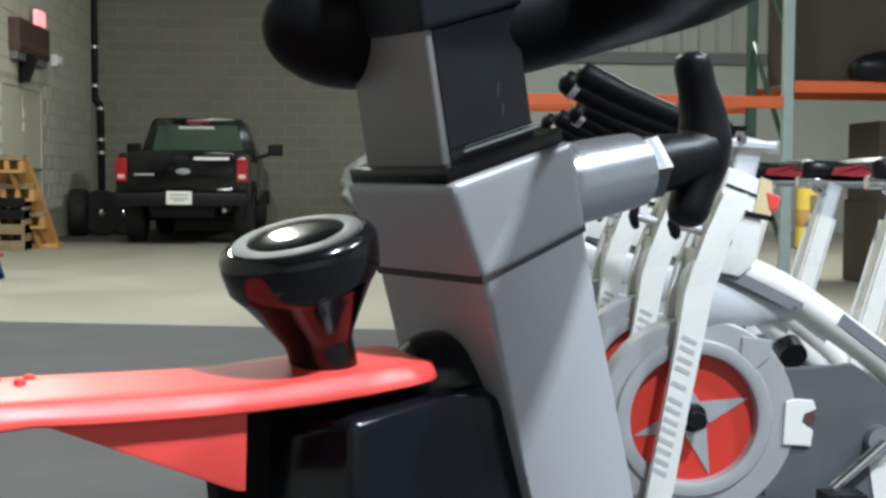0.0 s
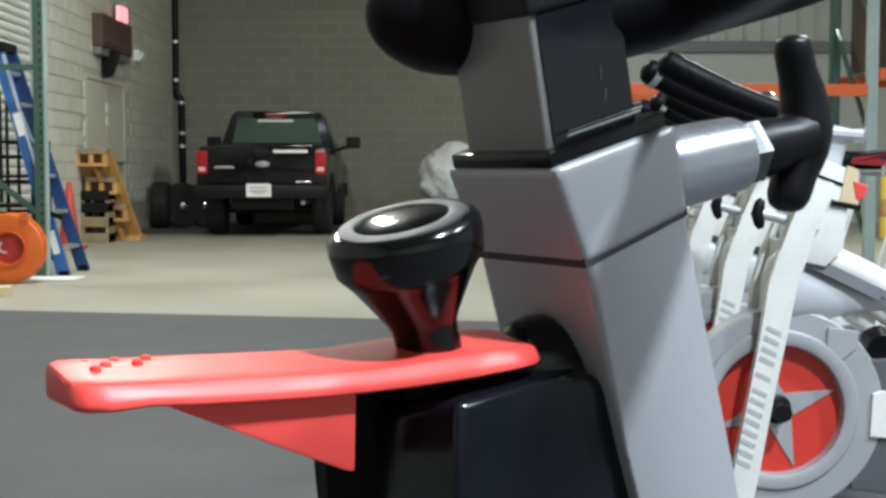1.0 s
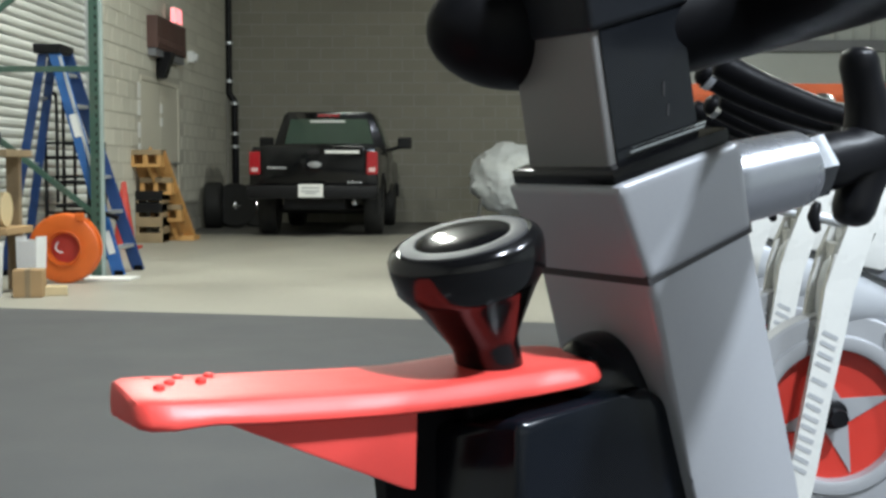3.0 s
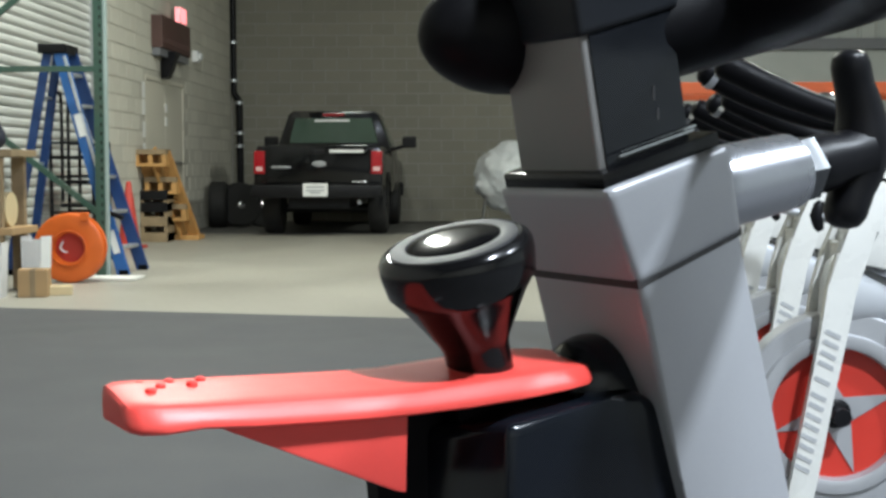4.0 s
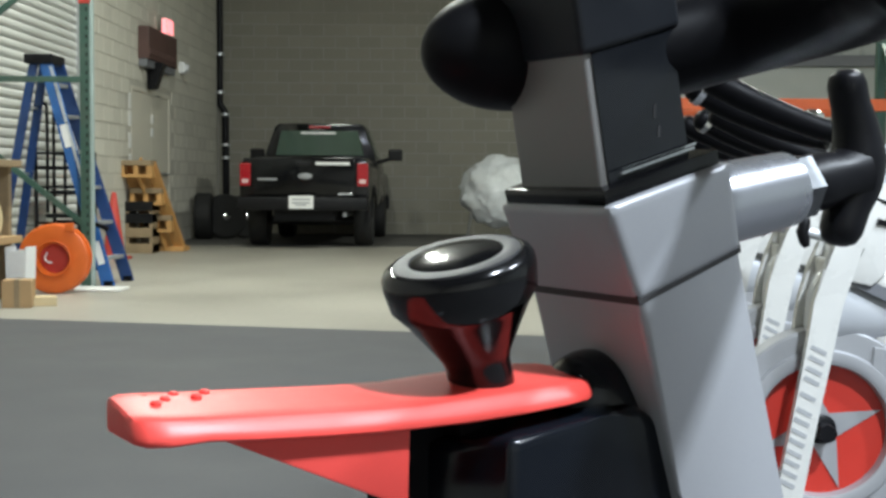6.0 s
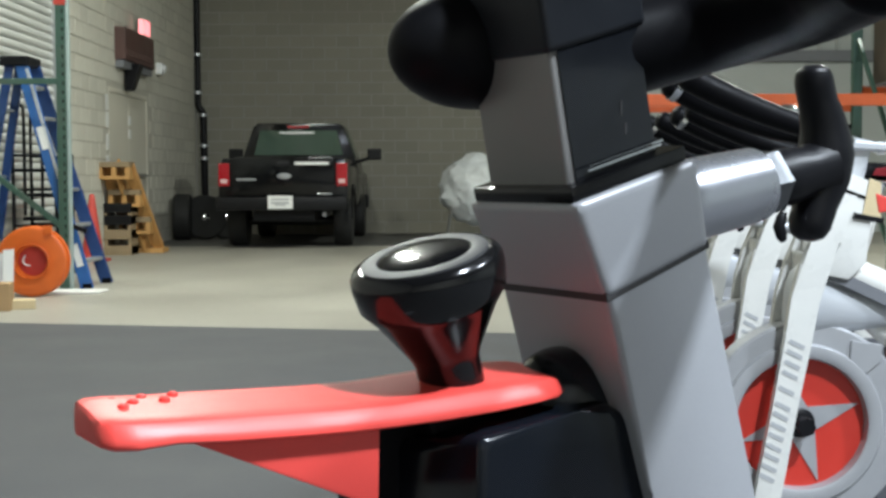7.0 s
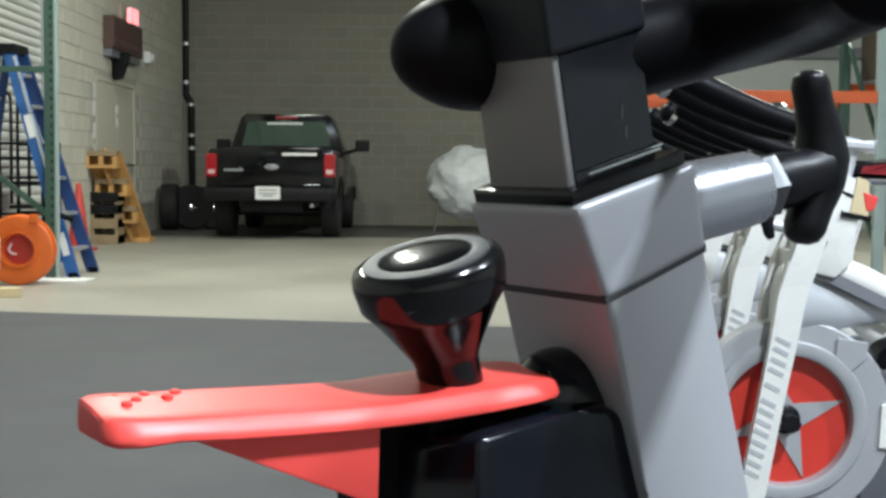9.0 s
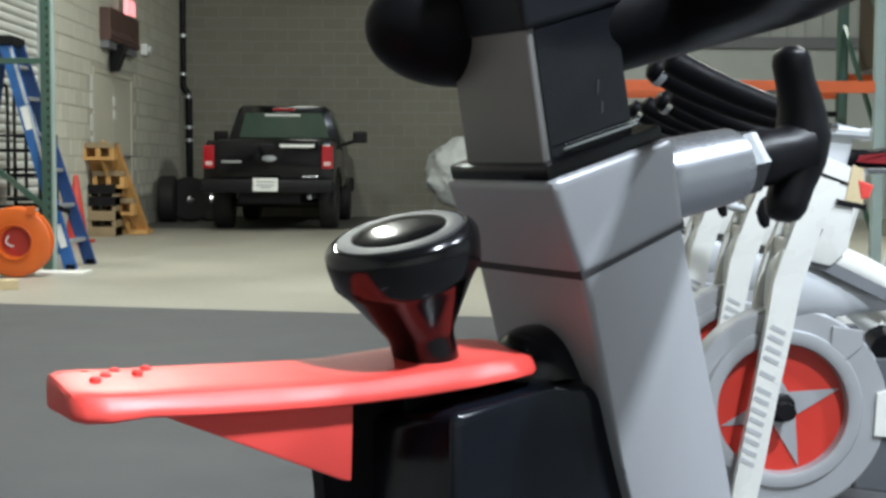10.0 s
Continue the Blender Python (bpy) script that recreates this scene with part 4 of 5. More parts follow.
# ---- spare tyres in the corner ----
def spare_tyre(x, y, r, w, rz):
    t = thing("spare_tyre", (x, y, 0.0), "black spare truck tyre on a dark rim, standing by the wall", "tyre", "spare tyres", rz=rz)
    bm = bmesh.new()
    add_lathe(bm, [(r * 0.6, -w / 2), (r * 0.9, -w / 2), (r * 0.985, -w * 0.4), (r, -w * 0.3), (r, w * 0.3), (r * 0.985, w * 0.4), (r * 0.9, w / 2), (r * 0.6, w / 2)], 36, Matrix.Translation((0, 0, r)) @ pose(0, 0, 0, 0, 90, 0))
    part("tread", bm, TYRE, t, smooth=True)
    bm = bmesh.new()
    add_lathe(bm, [(0.03, -w * 0.3), (r * 0.3, -w * 0.34), (r * 0.52, -w * 0.2), (r * 0.61, -w * 0.46), (r * 0.61, w * 0.46), (r * 0.52, w * 0.2), (r * 0.3, w * 0.34), (0.03, w * 0.3)], 24, Matrix.Translation((0, 0, r)) @ pose(0, 0, 0, 0, 90, 0))
    rim = part("rim", bm, CAR_TRIM, t, smooth=True)
    for e in (-1, 1):
        tube_part("hub_cap", [(e * w * 0.3, 0, r), (e * w * 0.5, 0, r), (e * w * 0.58, 0, r)], [0.07, 0.06, 0.02], CHROME, rim, 14)
    for i in range(5):
        a = 2 * math.pi * i / 5
        tube_part("lug_nut", [(w * 0.3, math.cos(a) * r * 0.2, r + math.sin(a) * r * 0.2), (w * 0.45, math.cos(a) * r * 0.2, r + math.sin(a) * r * 0.2)], 0.03, SILVER, rim, 8)


spare_tyre(-4.0, 20.2, 0.36, 0.27, 6)
spare_tyre(-3.72, 20.45, 0.35, 0.25, -66)
spare_tyre(-3.40, 20.6, 0.35, 0.25, -72)

# ---- wooden frame leaning along the wall ----
rack = thing("wooden_steps", (0, 0, 0), "rough pine frame with three shelves leaning along the wall", "wooden frame")
P0, P1 = Vector((-4.03, 16.2, 1.12)), Vector((-3.80, 16.9, 0.0))
side = Vector((0.15, 0.0, 0.0))
for s in (-1, 1):
    bm = bmesh.new()
    add_beam(bm, P0 + side * s, P1 + side * s, 0.05, 0.13, 0.006, (1, 0, 0))
    part("stringer", bm, PINE, rack)
for t0, t1 in ((0.0, 0.325), (0.335, 0.65), (0.66, 0.985)):
    bm = bmesh.new()
    a, b = P0.lerp(P1, t0), P0.lerp(P1, t1)
    add_beam(bm, a, b, 0.30, 0.03, 0.004, (1, 0, 0))
    part("plank", bm, PINE, rack)
for t in (0.0, 0.31, 0.62):
    p = P0.lerp(P1, t)
    box_part("board", (p.x - 0.2, p.y - 0.16, p.z - 0.02), (p.x + 0.2, p.y + 0.12, p.z + 0.045), OLD_WOOD, rack, 0.006)
    for dx in (-0.17, 0.0, 0.17):
        box_part("block", (p.x + dx - 0.03, p.y - 0.15, p.z - 0.13), (p.x + dx + 0.03, p.y + 0.06, p.z - 0.021), PINE, rack, 0.005)
    box_part("ledge", (p.x - 0.2, p.y - 0.15, p.z - 0.17), (p.x + 0.2, p.y + 0.1, p.z - 0.131), PINE, rack, 0.005)
box_part("base_board", (-4.0, 16.72, 0.0), (-3.58, 17.1, 0.06), PINE, rack, 0.006)

bucket = thing("white_bin", (-4.04, 16.85, 0), "pale plastic bin standing by the wall", "bin")
bm = bmesh.new()
add_lathe(bm, [(0.11, 0.0), (0.14, 0.32), (0.15, 0.33), (0.15, 0.36), (0.14, 0.36), (0.105, 0.02)], 24)
part("body", bm, WHITE_PLASTIC, bucket, smooth=True)
crate = thing("dark_crate", (-4.03, 16.4, 0), "dark grey slatted crate against the wall", "crate")
for z in (0.0, 0.2, 0.38, 0.53):
    box_part("slat", (-0.17, -0.2, z), (0.17, 0.2, z + 0.12), CAR_TRIM if z > 0.3 else OLD_WOOD, crate, 0.006)
for dx in (-0.15, 0.15):
    box_part("corner_post", (dx - 0.02, -0.19, 0.01), (dx + 0.02, 0.19, 0.64), OLD_WOOD, crate)

cone = thing("traffic_cone", (-4.02, 15.0, 0), "faded red traffic cone by the block wall", "traffic cone")
box_part("base", (-0.17, -0.17, 0), (0.17, 0.17, 0.035), CONE_RED, cone, 0.01)
bm = bmesh.new()
add_lathe(bm, [(0.13, 0.035), (0.125, 0.06), (0.03, 0.76), (0.022, 0.78)], 24)
part("cone_body", bm, CONE_RED, cone, smooth=True)
# ---- green rack frame by the roller door ----
PX, PY = -3.21, 11.1
upright = thing("rack_upright", (PX, PY, 0), "green steel pallet-rack upright with braces", "pallet rack")
for x in (0.0, -0.95):
    bm = bmesh.new()
    add_box(bm, (x - 0.042, -0.036, 0.012), (x + 0.042, 0.036, 3.3), 0.006)
    column = part("column", bm, RACK_GREEN, upright)
    box_part("base_plate", (x - 0.08, -0.07, 0.0), (x + 0.08, 0.07, 0.012), RACK_GREEN, column, 0.002)
    box_part("flange", (x + 0.043, -0.03, 0.012), (x + 0.066, 0.03, 3.3), TEAL_GREY, column, 0.003, "pale worn flange")
    for i in range(38):
        z = 0.15 + i * 0.076
        box_part("slot", (x + 0.012, -0.0375, z), (x + 0.026, -0.0365, z + 0.03), BLACK_SATIN, column)
for a, b in (((-0.04, 0.0, 1.78), (-0.92, 0.0, 1.78)), ((-0.03, 0.0, 0.55), (-0.92, 0.0, 1.25)), ((-0.04, 0.0, 0.4), (-0.92, 0, 0.4)), ((-0.04, 0, 2.9), (-0.92, 0, 2.2))):
    bm = bmesh.new()
    add_beam(bm, a, b, 0.035, 0.05, 0.003)
    part("brace", bm, RACK_GREEN, upright)
box_part("beam_clip", (-0.05, -0.045, 2.42), (0.05, 0.05, 2.62), CONE_RED, upright, 0.006)
bm = bmesh.new()
add_beam(bm, (-0.02, 0.03, 0.58), (0.17, 0.06, 0.50), 0.03, 0.04, 0.003)
part("brace_stub", bm, BLACK_SATIN, upright)

# ---- stepladder ----
ladder = thing("stepladder", (0, 0, 0), "blue fibreglass stepladder standing open, aluminium steps", "ladder")
top = Vector((-3.68, 11.5, 1.96))
fr = [Vector((-3.05, 11.2, 0.0)), Vector((-3.05, 11.85, 0.0))]
bk = [Vector((-4.08, 11.25, 0.0)), Vector((-4.08, 11.8, 0.0))]
ft = [Vector((-3.64, 11.38, 1.95)), Vector((-3.62, 11.66, 1.95))]
bt = [Vector((-3.75, 11.40, 1.95)), Vector((-3.74, 11.64, 1.95))]
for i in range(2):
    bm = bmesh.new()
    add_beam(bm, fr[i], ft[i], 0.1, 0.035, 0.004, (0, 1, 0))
    part("front_rail", bm, LADDER_BLUE if i == 0 else LADDER_BLUE_SHADED, ladder)
    bm = bmesh.new()
    add_beam(bm, bk[i], bt[i], 0.065, 0.03, 0.004, (0, 1, 0))
    part("rear_rail", bm, LADDER_BLUE_SHADED, ladder)
for t in (0.12, 0.28, 0.44, 0.6, 0.76, 0.9):
    a, b = fr[0].lerp(ft[0], t), fr[1].lerp(ft[1], t)
    bm = bmesh.new()
    add_beam(bm, a, b, 0.085, 0.03, 0.004, (0, 0, 1))
    part("step", bm, ALU, ladder)
for t in (0.2, 0.5, 0.8):
    a, b = bk[0].lerp(bt[0], t), bk[1].lerp(bt[1], t)
    tube_part("rear_brace", [a, b], 0.012, ALU, ladder, 8)
bm = bmesh.new()
add_beam(bm, fr[0].lerp(ft[0], 0.3) + Vector((0.04, -0.02, 0)), fr[0].lerp(ft[0], 0.98) + Vector((0.04, -0.02, 0)), 0.024, 0.008, 0.002, (0, 1, 0))
part("rail_edge", bm, ALU, ladder, "bare aluminium edge")
for t in (0.1, 0.62):
    bm = bmesh.new()
    a = fr[0].lerp(ft[0], t) + Vector((0, -0.022, 0))
    b = fr[0].lerp(ft[0], t + 0.1) + Vector((0, -0.022, 0))
    add_beam(bm, a, b, 0.06, 0.004, 0, (0, 1, 0))
    part("rail_sticker", bm, STICKER, ladder)
bm = bmesh.new()
add_box(bm, (-3.82, 11.33, 1.935), (-3.57, 11.71, 2.02), 0.015)
part("top_cap", bm, BLACK_SATIN, ladder)
for i in range(2):
    for p in (fr[i], bk[i]):
        box_part("foot", (p.x - 0.04, p.y - 0.025, 0.0), (p.x + 0.04, p.y + 0.025, 0.05), BLACK_RUBBER, ladder, 0.006)

# ---- black rolling steps behind the ladder ----
steps = thing("rolling_steps", (-3.78, 12.9, 0), "black steel rolling warehouse steps with handrail", "step ladder")
for y in (-0.28, 0.28):
    tube_part("handrail", smooth_path([(-0.36, y, 0.55), (-0.36, y, 1.55), (-0.33, y, 1.66), (-0.28, y, 1.66), (-0.25, y, 1.55), (-0.25, y, 0.6)], 5), 0.017, BLACK_SATIN, steps, 8)
    tube_part("leg", [(0.06, y, 0.05), (0.05, y, 1.2)], 0.02, BLACK_SATIN, steps, 8)
    tube_part("leg", [(-0.36, y, 0.05), (-0.36, y, 0.9)], 0.02, BLACK_SATIN, steps, 8)
    for z in (0.5, 0.85, 1.18):
        tube_part("side_rail", [(-0.36, y, z), (0.055, y, z)], 0.014, BLACK_SATIN, steps, 8)
for x, z in ((-0.1, 0.3), (-0.13, 0.55), (-0.16, 0.78), (-0.2, 1.02)):
    box_part("tread", (x - 0.14, -0.3, z), (x + 0.16, 0.3, z + 0.035), BLACK_SATIN, steps, 0.005)
for x in (-0.36, 0.06):
    for y in (-0.28, 0.28):
        tube_part("caster", [(x, y - 0.015, 0.04), (x, y + 0.015, 0.04)], 0.04, BLACK_RUBBER, steps, 12)

# ---- orange reel ----
reel = thing("cable_reel", (-3.31, 10.55, 0.285), "orange plastic cable reel standing on edge by the rack", "cable reel", rz=4)
face = pose(0, 0, 0, 90)
bm = bmesh.new()
add_lathe(bm, [(0.125, -0.07), (0.26, -0.085), (0.28, -0.075), (0.285, -0.06), (0.278, -0.045), (0.15, -0.05), (0.15, 0.05), (0.278, 0.045), (0.285, 0.06), (0.28, 0.075), (0.26, 0.085), (0.125, 0.07)], 56, face, True)
drum = part("spool", bm, ORANGE_PLASTIC, reel, smooth=True)
bm = bmesh.new()
add_lathe(bm, [(0.135, 0.083), (0.148, 0.092), (0.14, 0.096), (0.122, 0.06), (0.12, -0.06), (0.03, -0.065), (0.028, -0.06), (0.118, -0.05)], 48, face, True)
part("hub_rim", bm, ORANGE_PLASTIC, drum, smooth=True)
bm = bmesh.new()
add_lathe(bm, [(0.004, -0.03), (0.124, -0.03), (0.124, -0.01), (0.004, -0.01)], 40, face)
part("hub_plate", bm, CONE_RED, drum)
tube_part("hub_clip", smooth_path([(-0.06, -0.02, 0.05), (-0.075, -0.04, 0.0), (-0.05, -0.03, -0.03), (-0.02, -0.02, -0.035)], 4), 0.008, WHITE_PLASTIC, drum, 8)
box_part("latch", (0.1, -0.1, 0.22), (0.17, -0.06, 0.29), ORANGE_PLASTIC, drum, 0.006)
rag = thing("paper_sheet", (-3.12, 10.85, 0), "crumpled white paper sheet lying on the floor", "paper")
bm = bmesh.new()
add_box(bm, (-0.28, -0.16, 0.002), (0.3, 0.16, 0.02), 0.004)
part("sheet", bm, WHITE_PAINT, rag)

# ---- work shelf with packing things ----
shelf = thing("packing_shelf", (-3.80, 9.75, 0), "rough wooden packing shelf with two boards", "shelf")
for z in (0.44, 1.02):
    box_part("board", (-0.4, -0.28, z), (0.4, 0.28, z + 0.055), OLD_WOOD if z > 1 else CARDBOARD, shelf, 0.006)
for x in (-0.36, 0.22):
    for y in (-0.24, 0.24):
        box_part("leg", (x, y - 0.035, 0), (x + 0.1, y + 0.035, 1.02), OLD_WOOD, shelf, 0.006)
roll_c = thing("paper_roll", (-3.6, 9.66, 0.498), "brown kraft paper roll with a white label on a shelf", "paper roll")
tube_part("roll", [(-0.2, 0, 0.13), (0.13, 0, 0.13)], 0.13, CREAM_BOARD, roll_c, 24)
box_part("paper_label", (-0.02, -0.137, 0.03), (0.1, -0.128, 0.16), WHITE_PAINT, roll_c)
pouch = thing("tool_pouch", (-3.64, 9.7, 1.075), "dark blue cloth tool pouch lying on the packing shelf", "pouch")
bm = bmesh.new()
bmesh.ops.create_icosphere(bm, subdivisions=3, radius=0.13)
for v in bm.verts:
    v.co = Vector((v.co.x, v.co.y * 0.8, v.co.z * 0.85 + 0.1)) * (1 + 0.16 * noise.noise(v.co * 11))
    v.co.z = max(v.co.z, 0.0)
part("cloth", bm, LADDER_DARK, pouch, smooth=True)
bag = thing("black_bag", (-3.62, 9.05, 0.0), "black plastic bag slumped beside white boxes", "bag")
bm = bmesh.new()
bmesh.ops.create_icosphere(bm, subdivisions=3, radius=0.16)
for v in bm.verts:
    n3 = noise.noise(v.co * 9) * 0.03
    v.co = Vector((v.co.x * 0.9, v.co.y * 0.9, max(v.co.z * 1.5 + 0.22, 0.0))) + v.co.normalized() * n3
    v.co.z = max(v.co.z, 0.0)
part("bag_body", bm, BLACK_GLOSS, bag, smooth=True)
for i, (x, y, w, h, rz) in enumerate(((-3.50, 9.30, 0.2, 0.40, 6), (-3.34, 9.80, 0.17, 0.42, -8))):
    bx = thing("white_box", (x, y, 0), "tall white plastic tub with open top", "tub", "white tubs", rz=rz)
    bm = bmesh.new()
    add_prism(bm, [(-w * 0.42, 0), (w * 0.42, 0), (w * 0.5, h), (w * 0.46, h), (w * 0.39, 0.015), (-w * 0.39, 0.015), (-w * 0.46, h), (-w * 0.5, h)], -w / 2, w / 2)
    part("tub_body", bm, WHITE_PLASTIC, bx)
    box_part("inner_lining", (-w * 0.4, -w * 0.499, 0.02), (w * 0.4, -w * 0.45, h - 0.03), WHITE_PLASTIC, bx)
    box_part("inner_lining", (-w * 0.4, w * 0.45, 0.02), (w * 0.4, w * 0.499, h - 0.03), WHITE_PLASTIC, bx)
carton = thing("cardboard_box", (-3.22, 9.40, 0), "small closed cardboard box on the floor", "box", rz=10)
box_part("carton", (-0.105, -0.1, 0), (0.105, 0.1, 0.2), CARDBOARD, carton, 0.004)
box_part("tape", (-0.02, -0.102, 0.001), (0.02, 0.102, 0.2035), OLD_WOOD, carton, 0.001)
offcut = thing("timber_offcut", (-3.1, 9.5, 0), "pale timber offcut lying on the floor", "timber", rz=20)
box_part("board", (-0.12, -0.07, 0), (0.12, 0.07, 0.07), CREAM_BOARD, offcut, 0.005)

# ---- white sheeted bundle by the end wall ----
bundle = thing("sheeted_bundle", (0.62, 20.2, 0), "bulky bundle wrapped in white plastic sheeting on a stand", "bundle")
bm = bmesh.new()
bmesh.ops.create_icosphere(bm, subdivisions=5, radius=1.0)
for v in bm.verts:
    c = v.co.copy()
    k = 1 + 0.13 * noise.noise(c * 2.3) + 0.06 * noise.noise(c * 7.0)
    v.co = Vector((c.x * 0.62 * k, c.y * 0.5 * k, 0.77 + c.z * 0.55 * k))
part("sheeting", bm, SHEETING, bundle, smooth=True)
for x, y in ((-0.42, -0.25), (0.4, -0.25), (-0.42, 0.25), (0.4, 0.25)):
    tube_part("stand_leg", [(x * 1.25, y, 0.0), (x, y, 0.7)], 0.015, STEEL, bundle, 8)

# ---- pallet racking to the right ----
racking = thing("pallet_racking", (0, 11.0, 0), "pallet racking with green posts and orange beams", "pallet rack")
for x in (1.05, 3.83, 6.6):
    for y in (0.0, 1.0):
        bm = bmesh.new()
        add_box(bm, (x - 0.045, y - 0.036, 0.0), (x + 0.045, y + 0.036, 3.6), 0.006)
        part("post", bm, RACK_GREEN if y == 0 and x < 2 else TEAL_GREY if y == 0 else RACK_GREEN, racking)
    for z0, z1 in ((0.3, 1.2), (1.2, 0.3 + 1.9), (2.2, 3.1)):
        bm = bmesh.new()
        add_beam(bm, (x, 0.03, z0), (x, 0.97, z1), 0.03, 0.04)
        part("brace", bm, RACK_GREEN, racking)
for x0, x1, zs in ((1.10, 3.78, (1.545, 3.1)), (3.88, 6.55, (1.68, 3.1))):
    for z in zs:
        for y in (-0.02, 1.02):
            bm = bmesh.new()
            add_box(bm, (x0, y - 0.025, z), (x1, y + 0.025, z + 0.10), 0.006)
            part("beam", bm, RACK_ORANGE, racking, "orange load beam")
        bm = bmesh.new()
        for i in range(27):
            x = x0 + 0.04 + i * (x1 - x0 - 0.08) / 26
            add_box(bm, (x - 0.004, 0.01, z + 0.09), (x + 0.004, 0.99, z + 0.098))
        for j in range(9):
            add_box(bm, (x0, 0.05 + j * 0.11, z + 0.084), (x1, 0.058 + j * 0.11, z + 0.09))
        part("wire_deck", bm, STEEL, racking)
for x0, x1, z in ((1.10, 3.78, 1.38), ):
    box_part("shelf_rail", (x0, 0.98, z), (x1, 1.03, z + 0.05), BLACK_SATIN, racking, 0.004)
dark = thing("stacked_carton", (4.75, 11.5, 1.782), "large dark brown carton stored on the rack", "box")
box_part("carton", (-0.8, -0.42, 0), (0.85, 0.42, 1.2), BROWN_BOX, dark, 0.01)
box_part("carton_flap", (-0.78, -0.43, 0.86), (0.83, -0.421, 1.18), BROWN_BOX, dark, 0.002)
black_b = thing("black_bundle", (4.7, 10.98, 1.784), "black wrapped bundle on a rack beam", "bundle")
bm = bmesh.new()
bmesh.ops.create_icosphere(bm, subdivisions=3, radius=0.2)
for v in bm.verts:
    v.co = Vector((v.co.x * 1.6, v.co.y * 0.45, max(v.co.z * 0.8, -0.1) + 0.1)) * (1 + 0.1 * noise.noise(v.co * 8))
    v.co.z = max(v.co.z, 0)
part("wrap", bm, BLACK_SATIN, black_b, smooth=True)
low_c = thing("stacked_carton", (5.3, 11.45, 0.0), "dark brown stacked cartons under the rack", "box")
box_part("carton", (-0.62, -0.38, 0), (0.6, 0.38, 0.75), BROWN_BOX, low_c, 0.01)
box_part("carton_lid", (-0.6, -0.36, 0.75), (0.58, 0.36, 1.45), BROWN_BOX, low_c, 0.01)
tank = thing("yellow_cylinder", (6.24, 17.0, 0), "yellow gas cylinder with rounded top standing behind the racking", "gas cylinder")
bm = bmesh.new()
add_lathe(bm, [(0.15, 0.0), (0.17, 0.02), (0.17, 0.98), (0.155, 1.06), (0.12, 1.12), (0.07, 1.155), (0.02, 1.165)], 32)
body = part("body", bm, YELLOW, tank, smooth=True)
bm = bmesh.new()
add_lathe(bm, [(0.171, 0.3), (0.176, 0.31), (0.176, 0.52), (0.171, 0.53)], 32)
part("band", bm, PINE, tank, "dark amber band", smooth=True)
box_part("hang_tag", (-0.05, -0.19, 0.36), (0.05, -0.178, 0.72), OLD_WOOD, tank, 0.003)

# ---- end wall: ribbed steel cladding to the right ----
bm = bmesh.new()
prof = []
x = 2.6
while x < RIGHT - 0.4:
    prof += [(x, 0.0), (x + 0.22, 0.0), (x + 0.245, 0.035), (x + 0.285, 0.035)]
    x += 0.305
pts = [(px, BACK - 0.012 - d) for px, d in prof] + [(x, BACK - 0.012), (x, BACK - 0.002), (2.6, BACK - 0.002)]
lo = [bm.verts.new((a, b, 3.12)) for a, b in pts]
hi = [bm.verts.new((a, b, CEILING - 0.01)) for a, b in pts]
for i in range(len(pts)):
    j = (i + 1) % len(pts)
    bm.faces.new((lo[i], lo[j], hi[j], hi[i]))
cladding = setting(part("wall_cladding", bm, METAL_WALL), "ribbed grey steel wall cladding", "wall")
setting(box_part("wall_girt", (2.6, BACK - 0.16, 2.92), (RIGHT - 0.02, BACK - 0.002, 3.11), PANEL_GREY, None, 0.01), "grey steel girt along the end wall", "beam")
setting(box_part("wall_liner", (2.6, BACK - 0.05, 0.0), (RIGHT - 0.02, BACK - 0.002, 2.92), METAL_WALL), "smooth pale metal wall lining", "wall")

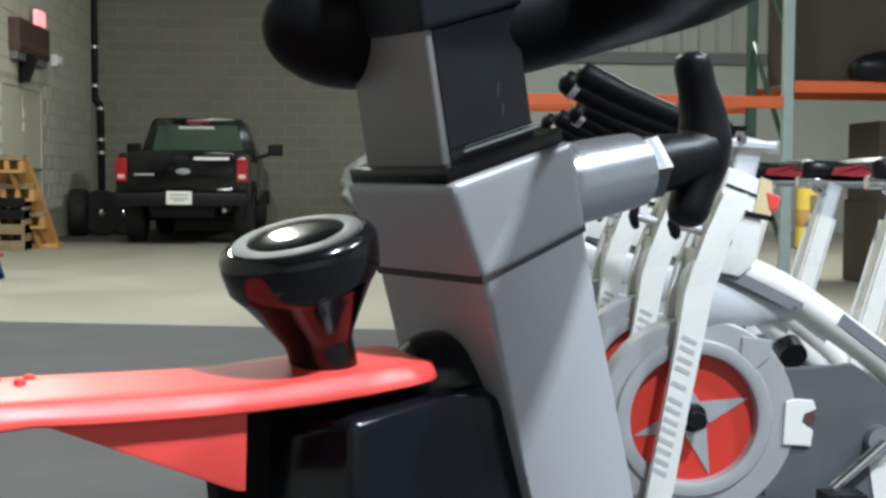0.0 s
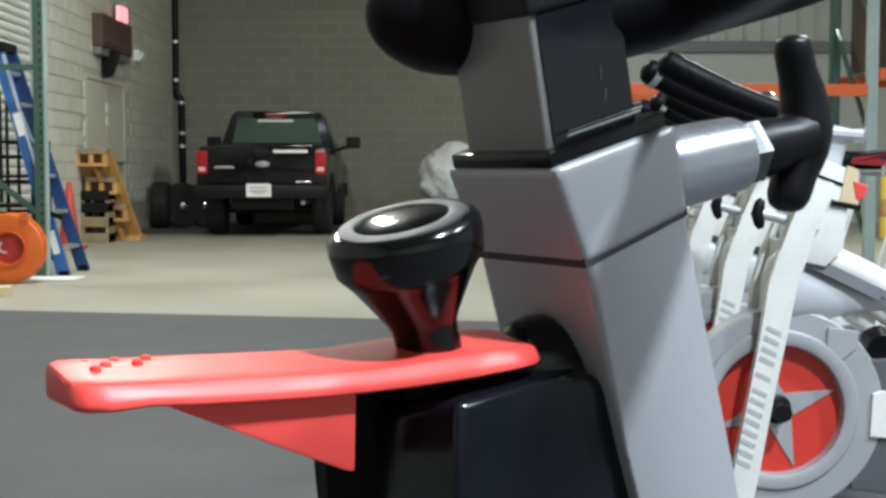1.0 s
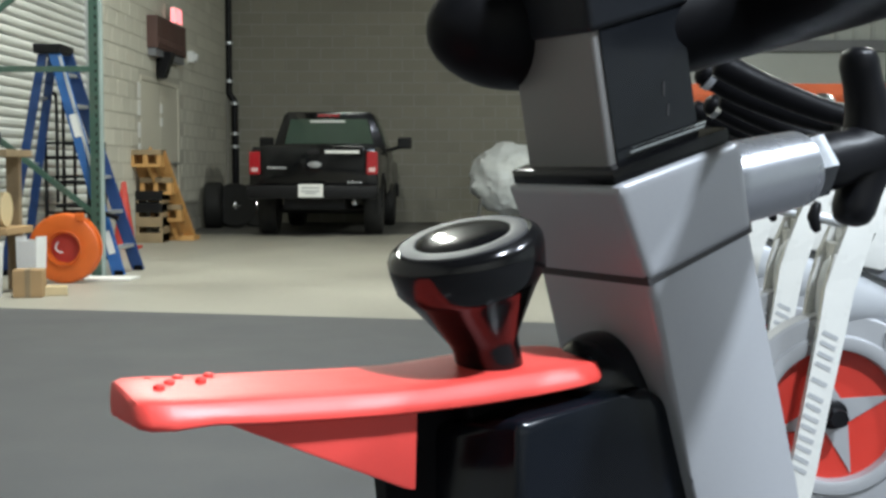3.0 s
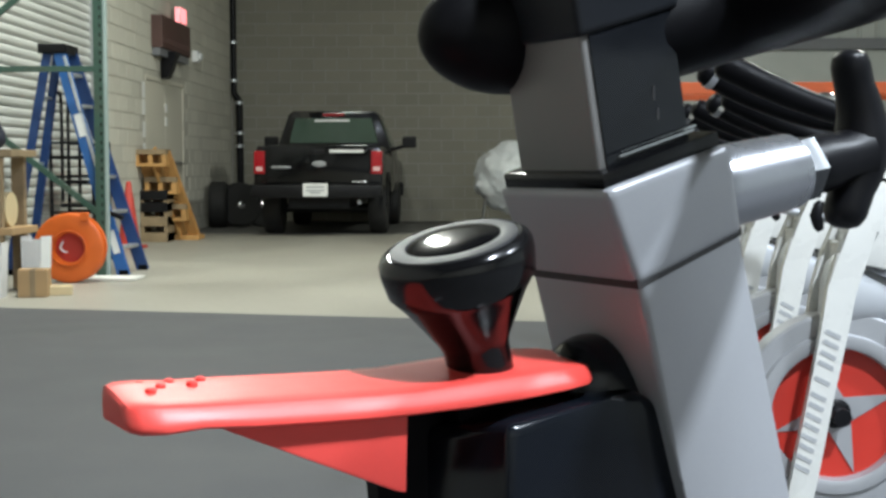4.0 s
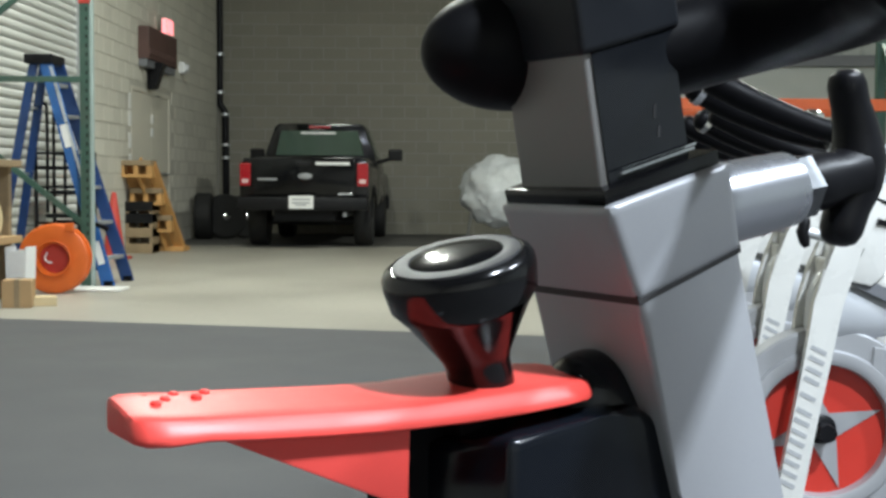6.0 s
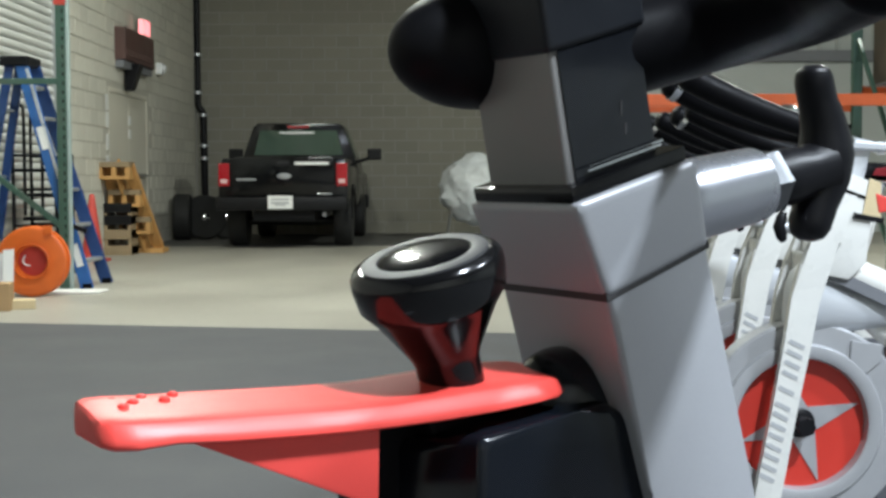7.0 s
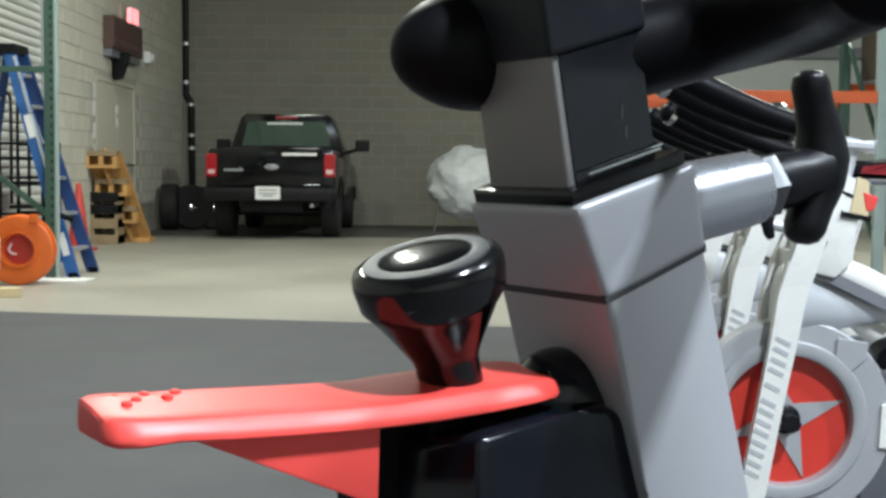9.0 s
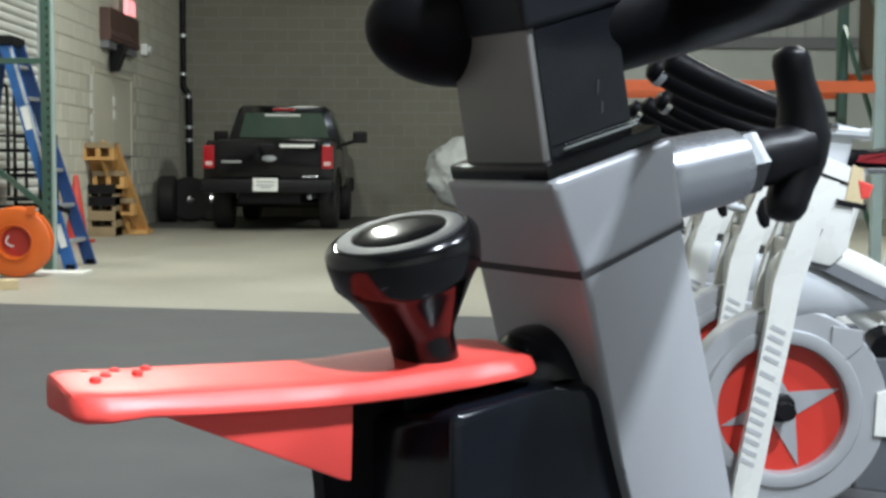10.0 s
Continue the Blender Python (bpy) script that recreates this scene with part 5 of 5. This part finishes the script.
# ---- concrete blocks of both walls, last ----
BW, BH, G = 0.40, 0.20, 0.0045


def block_mesh(wide, material):
    bm = bmesh.new()
    add_box(bm, (G, -0.007, G), (wide - G, 0.02, BH - G))
    for v in bm.verts:
        if v.co.y < 0:
            v.co.x += 0.004 if v.co.x < wide / 2 else -0.004
            v.co.z += 0.004 if v.co.z < BH / 2 else -0.004
    me = bpy.data.meshes.new("block")
    bm.to_mesh(me)
    bm.free()
    me.materials.append(material)
    return me


def lay_blocks(wall, spans, transform, limit, free, material, tops=22):
    """Courses of block; the first ones as pieces, the rest joined."""
    count, rest = 0, bmesh.new()
    full, half = block_mesh(BW, material), block_mesh(BW / 2, material)
    for row in range(tops + 12):
        z = row * BH
        if z + BH > CEILING:
            break
        for s0, s1 in spans:
            x = s0 - (BW / 2 if row % 2 else 0)
            while x < s1 - 0.01:
                a, b = max(x, s0), min(x + BW, s1)
                if b - a > 0.05 and free(a, b, z, z + BH):
                    near = row < tops and count < limit
                    me = full if abs(b - a - BW) < 1e-3 else half if abs(b - a - BW / 2) < 1e-3 else None
                    if near and me is not None:
                        ob = new("block", me)
                        ob.parent = wall
                        ob.matrix_basis = transform @ pose(a, 0, z)
                        count += 1
                    else:
                        add_box(rest, (a + G, -0.007, z + G), (b - G, 0.02, z + BH - G), 0, transform)
                x += BW
    me = bpy.data.meshes.new("block_rest")
    rest.to_mesh(me)
    rest.free()
    me.materials.append(material)
    ob = new("block_courses", me)
    ob.parent = wall
    ob["kind"] = "stuff"


lay_blocks(wall_west, [(ROLL_Y1 + 0.02, BACK - 0.03)], Matrix.Translation((LEFT, 0, 0)) @ pose(0, 0, 0, 0, 0, 90), 300,
           lambda a, b, z0, z1: not (b > DOOR_Y0 - 0.01 and a < DOOR_Y1 + 0.01 and z0 < DOOR_H - 0.02), BLOCK)
lay_blocks(wall_north, [(LEFT + 0.03, 2.59)], Matrix.Translation((0, BACK, 0)), 300, lambda a, b, z0, z1: True, BLOCK_DIM)
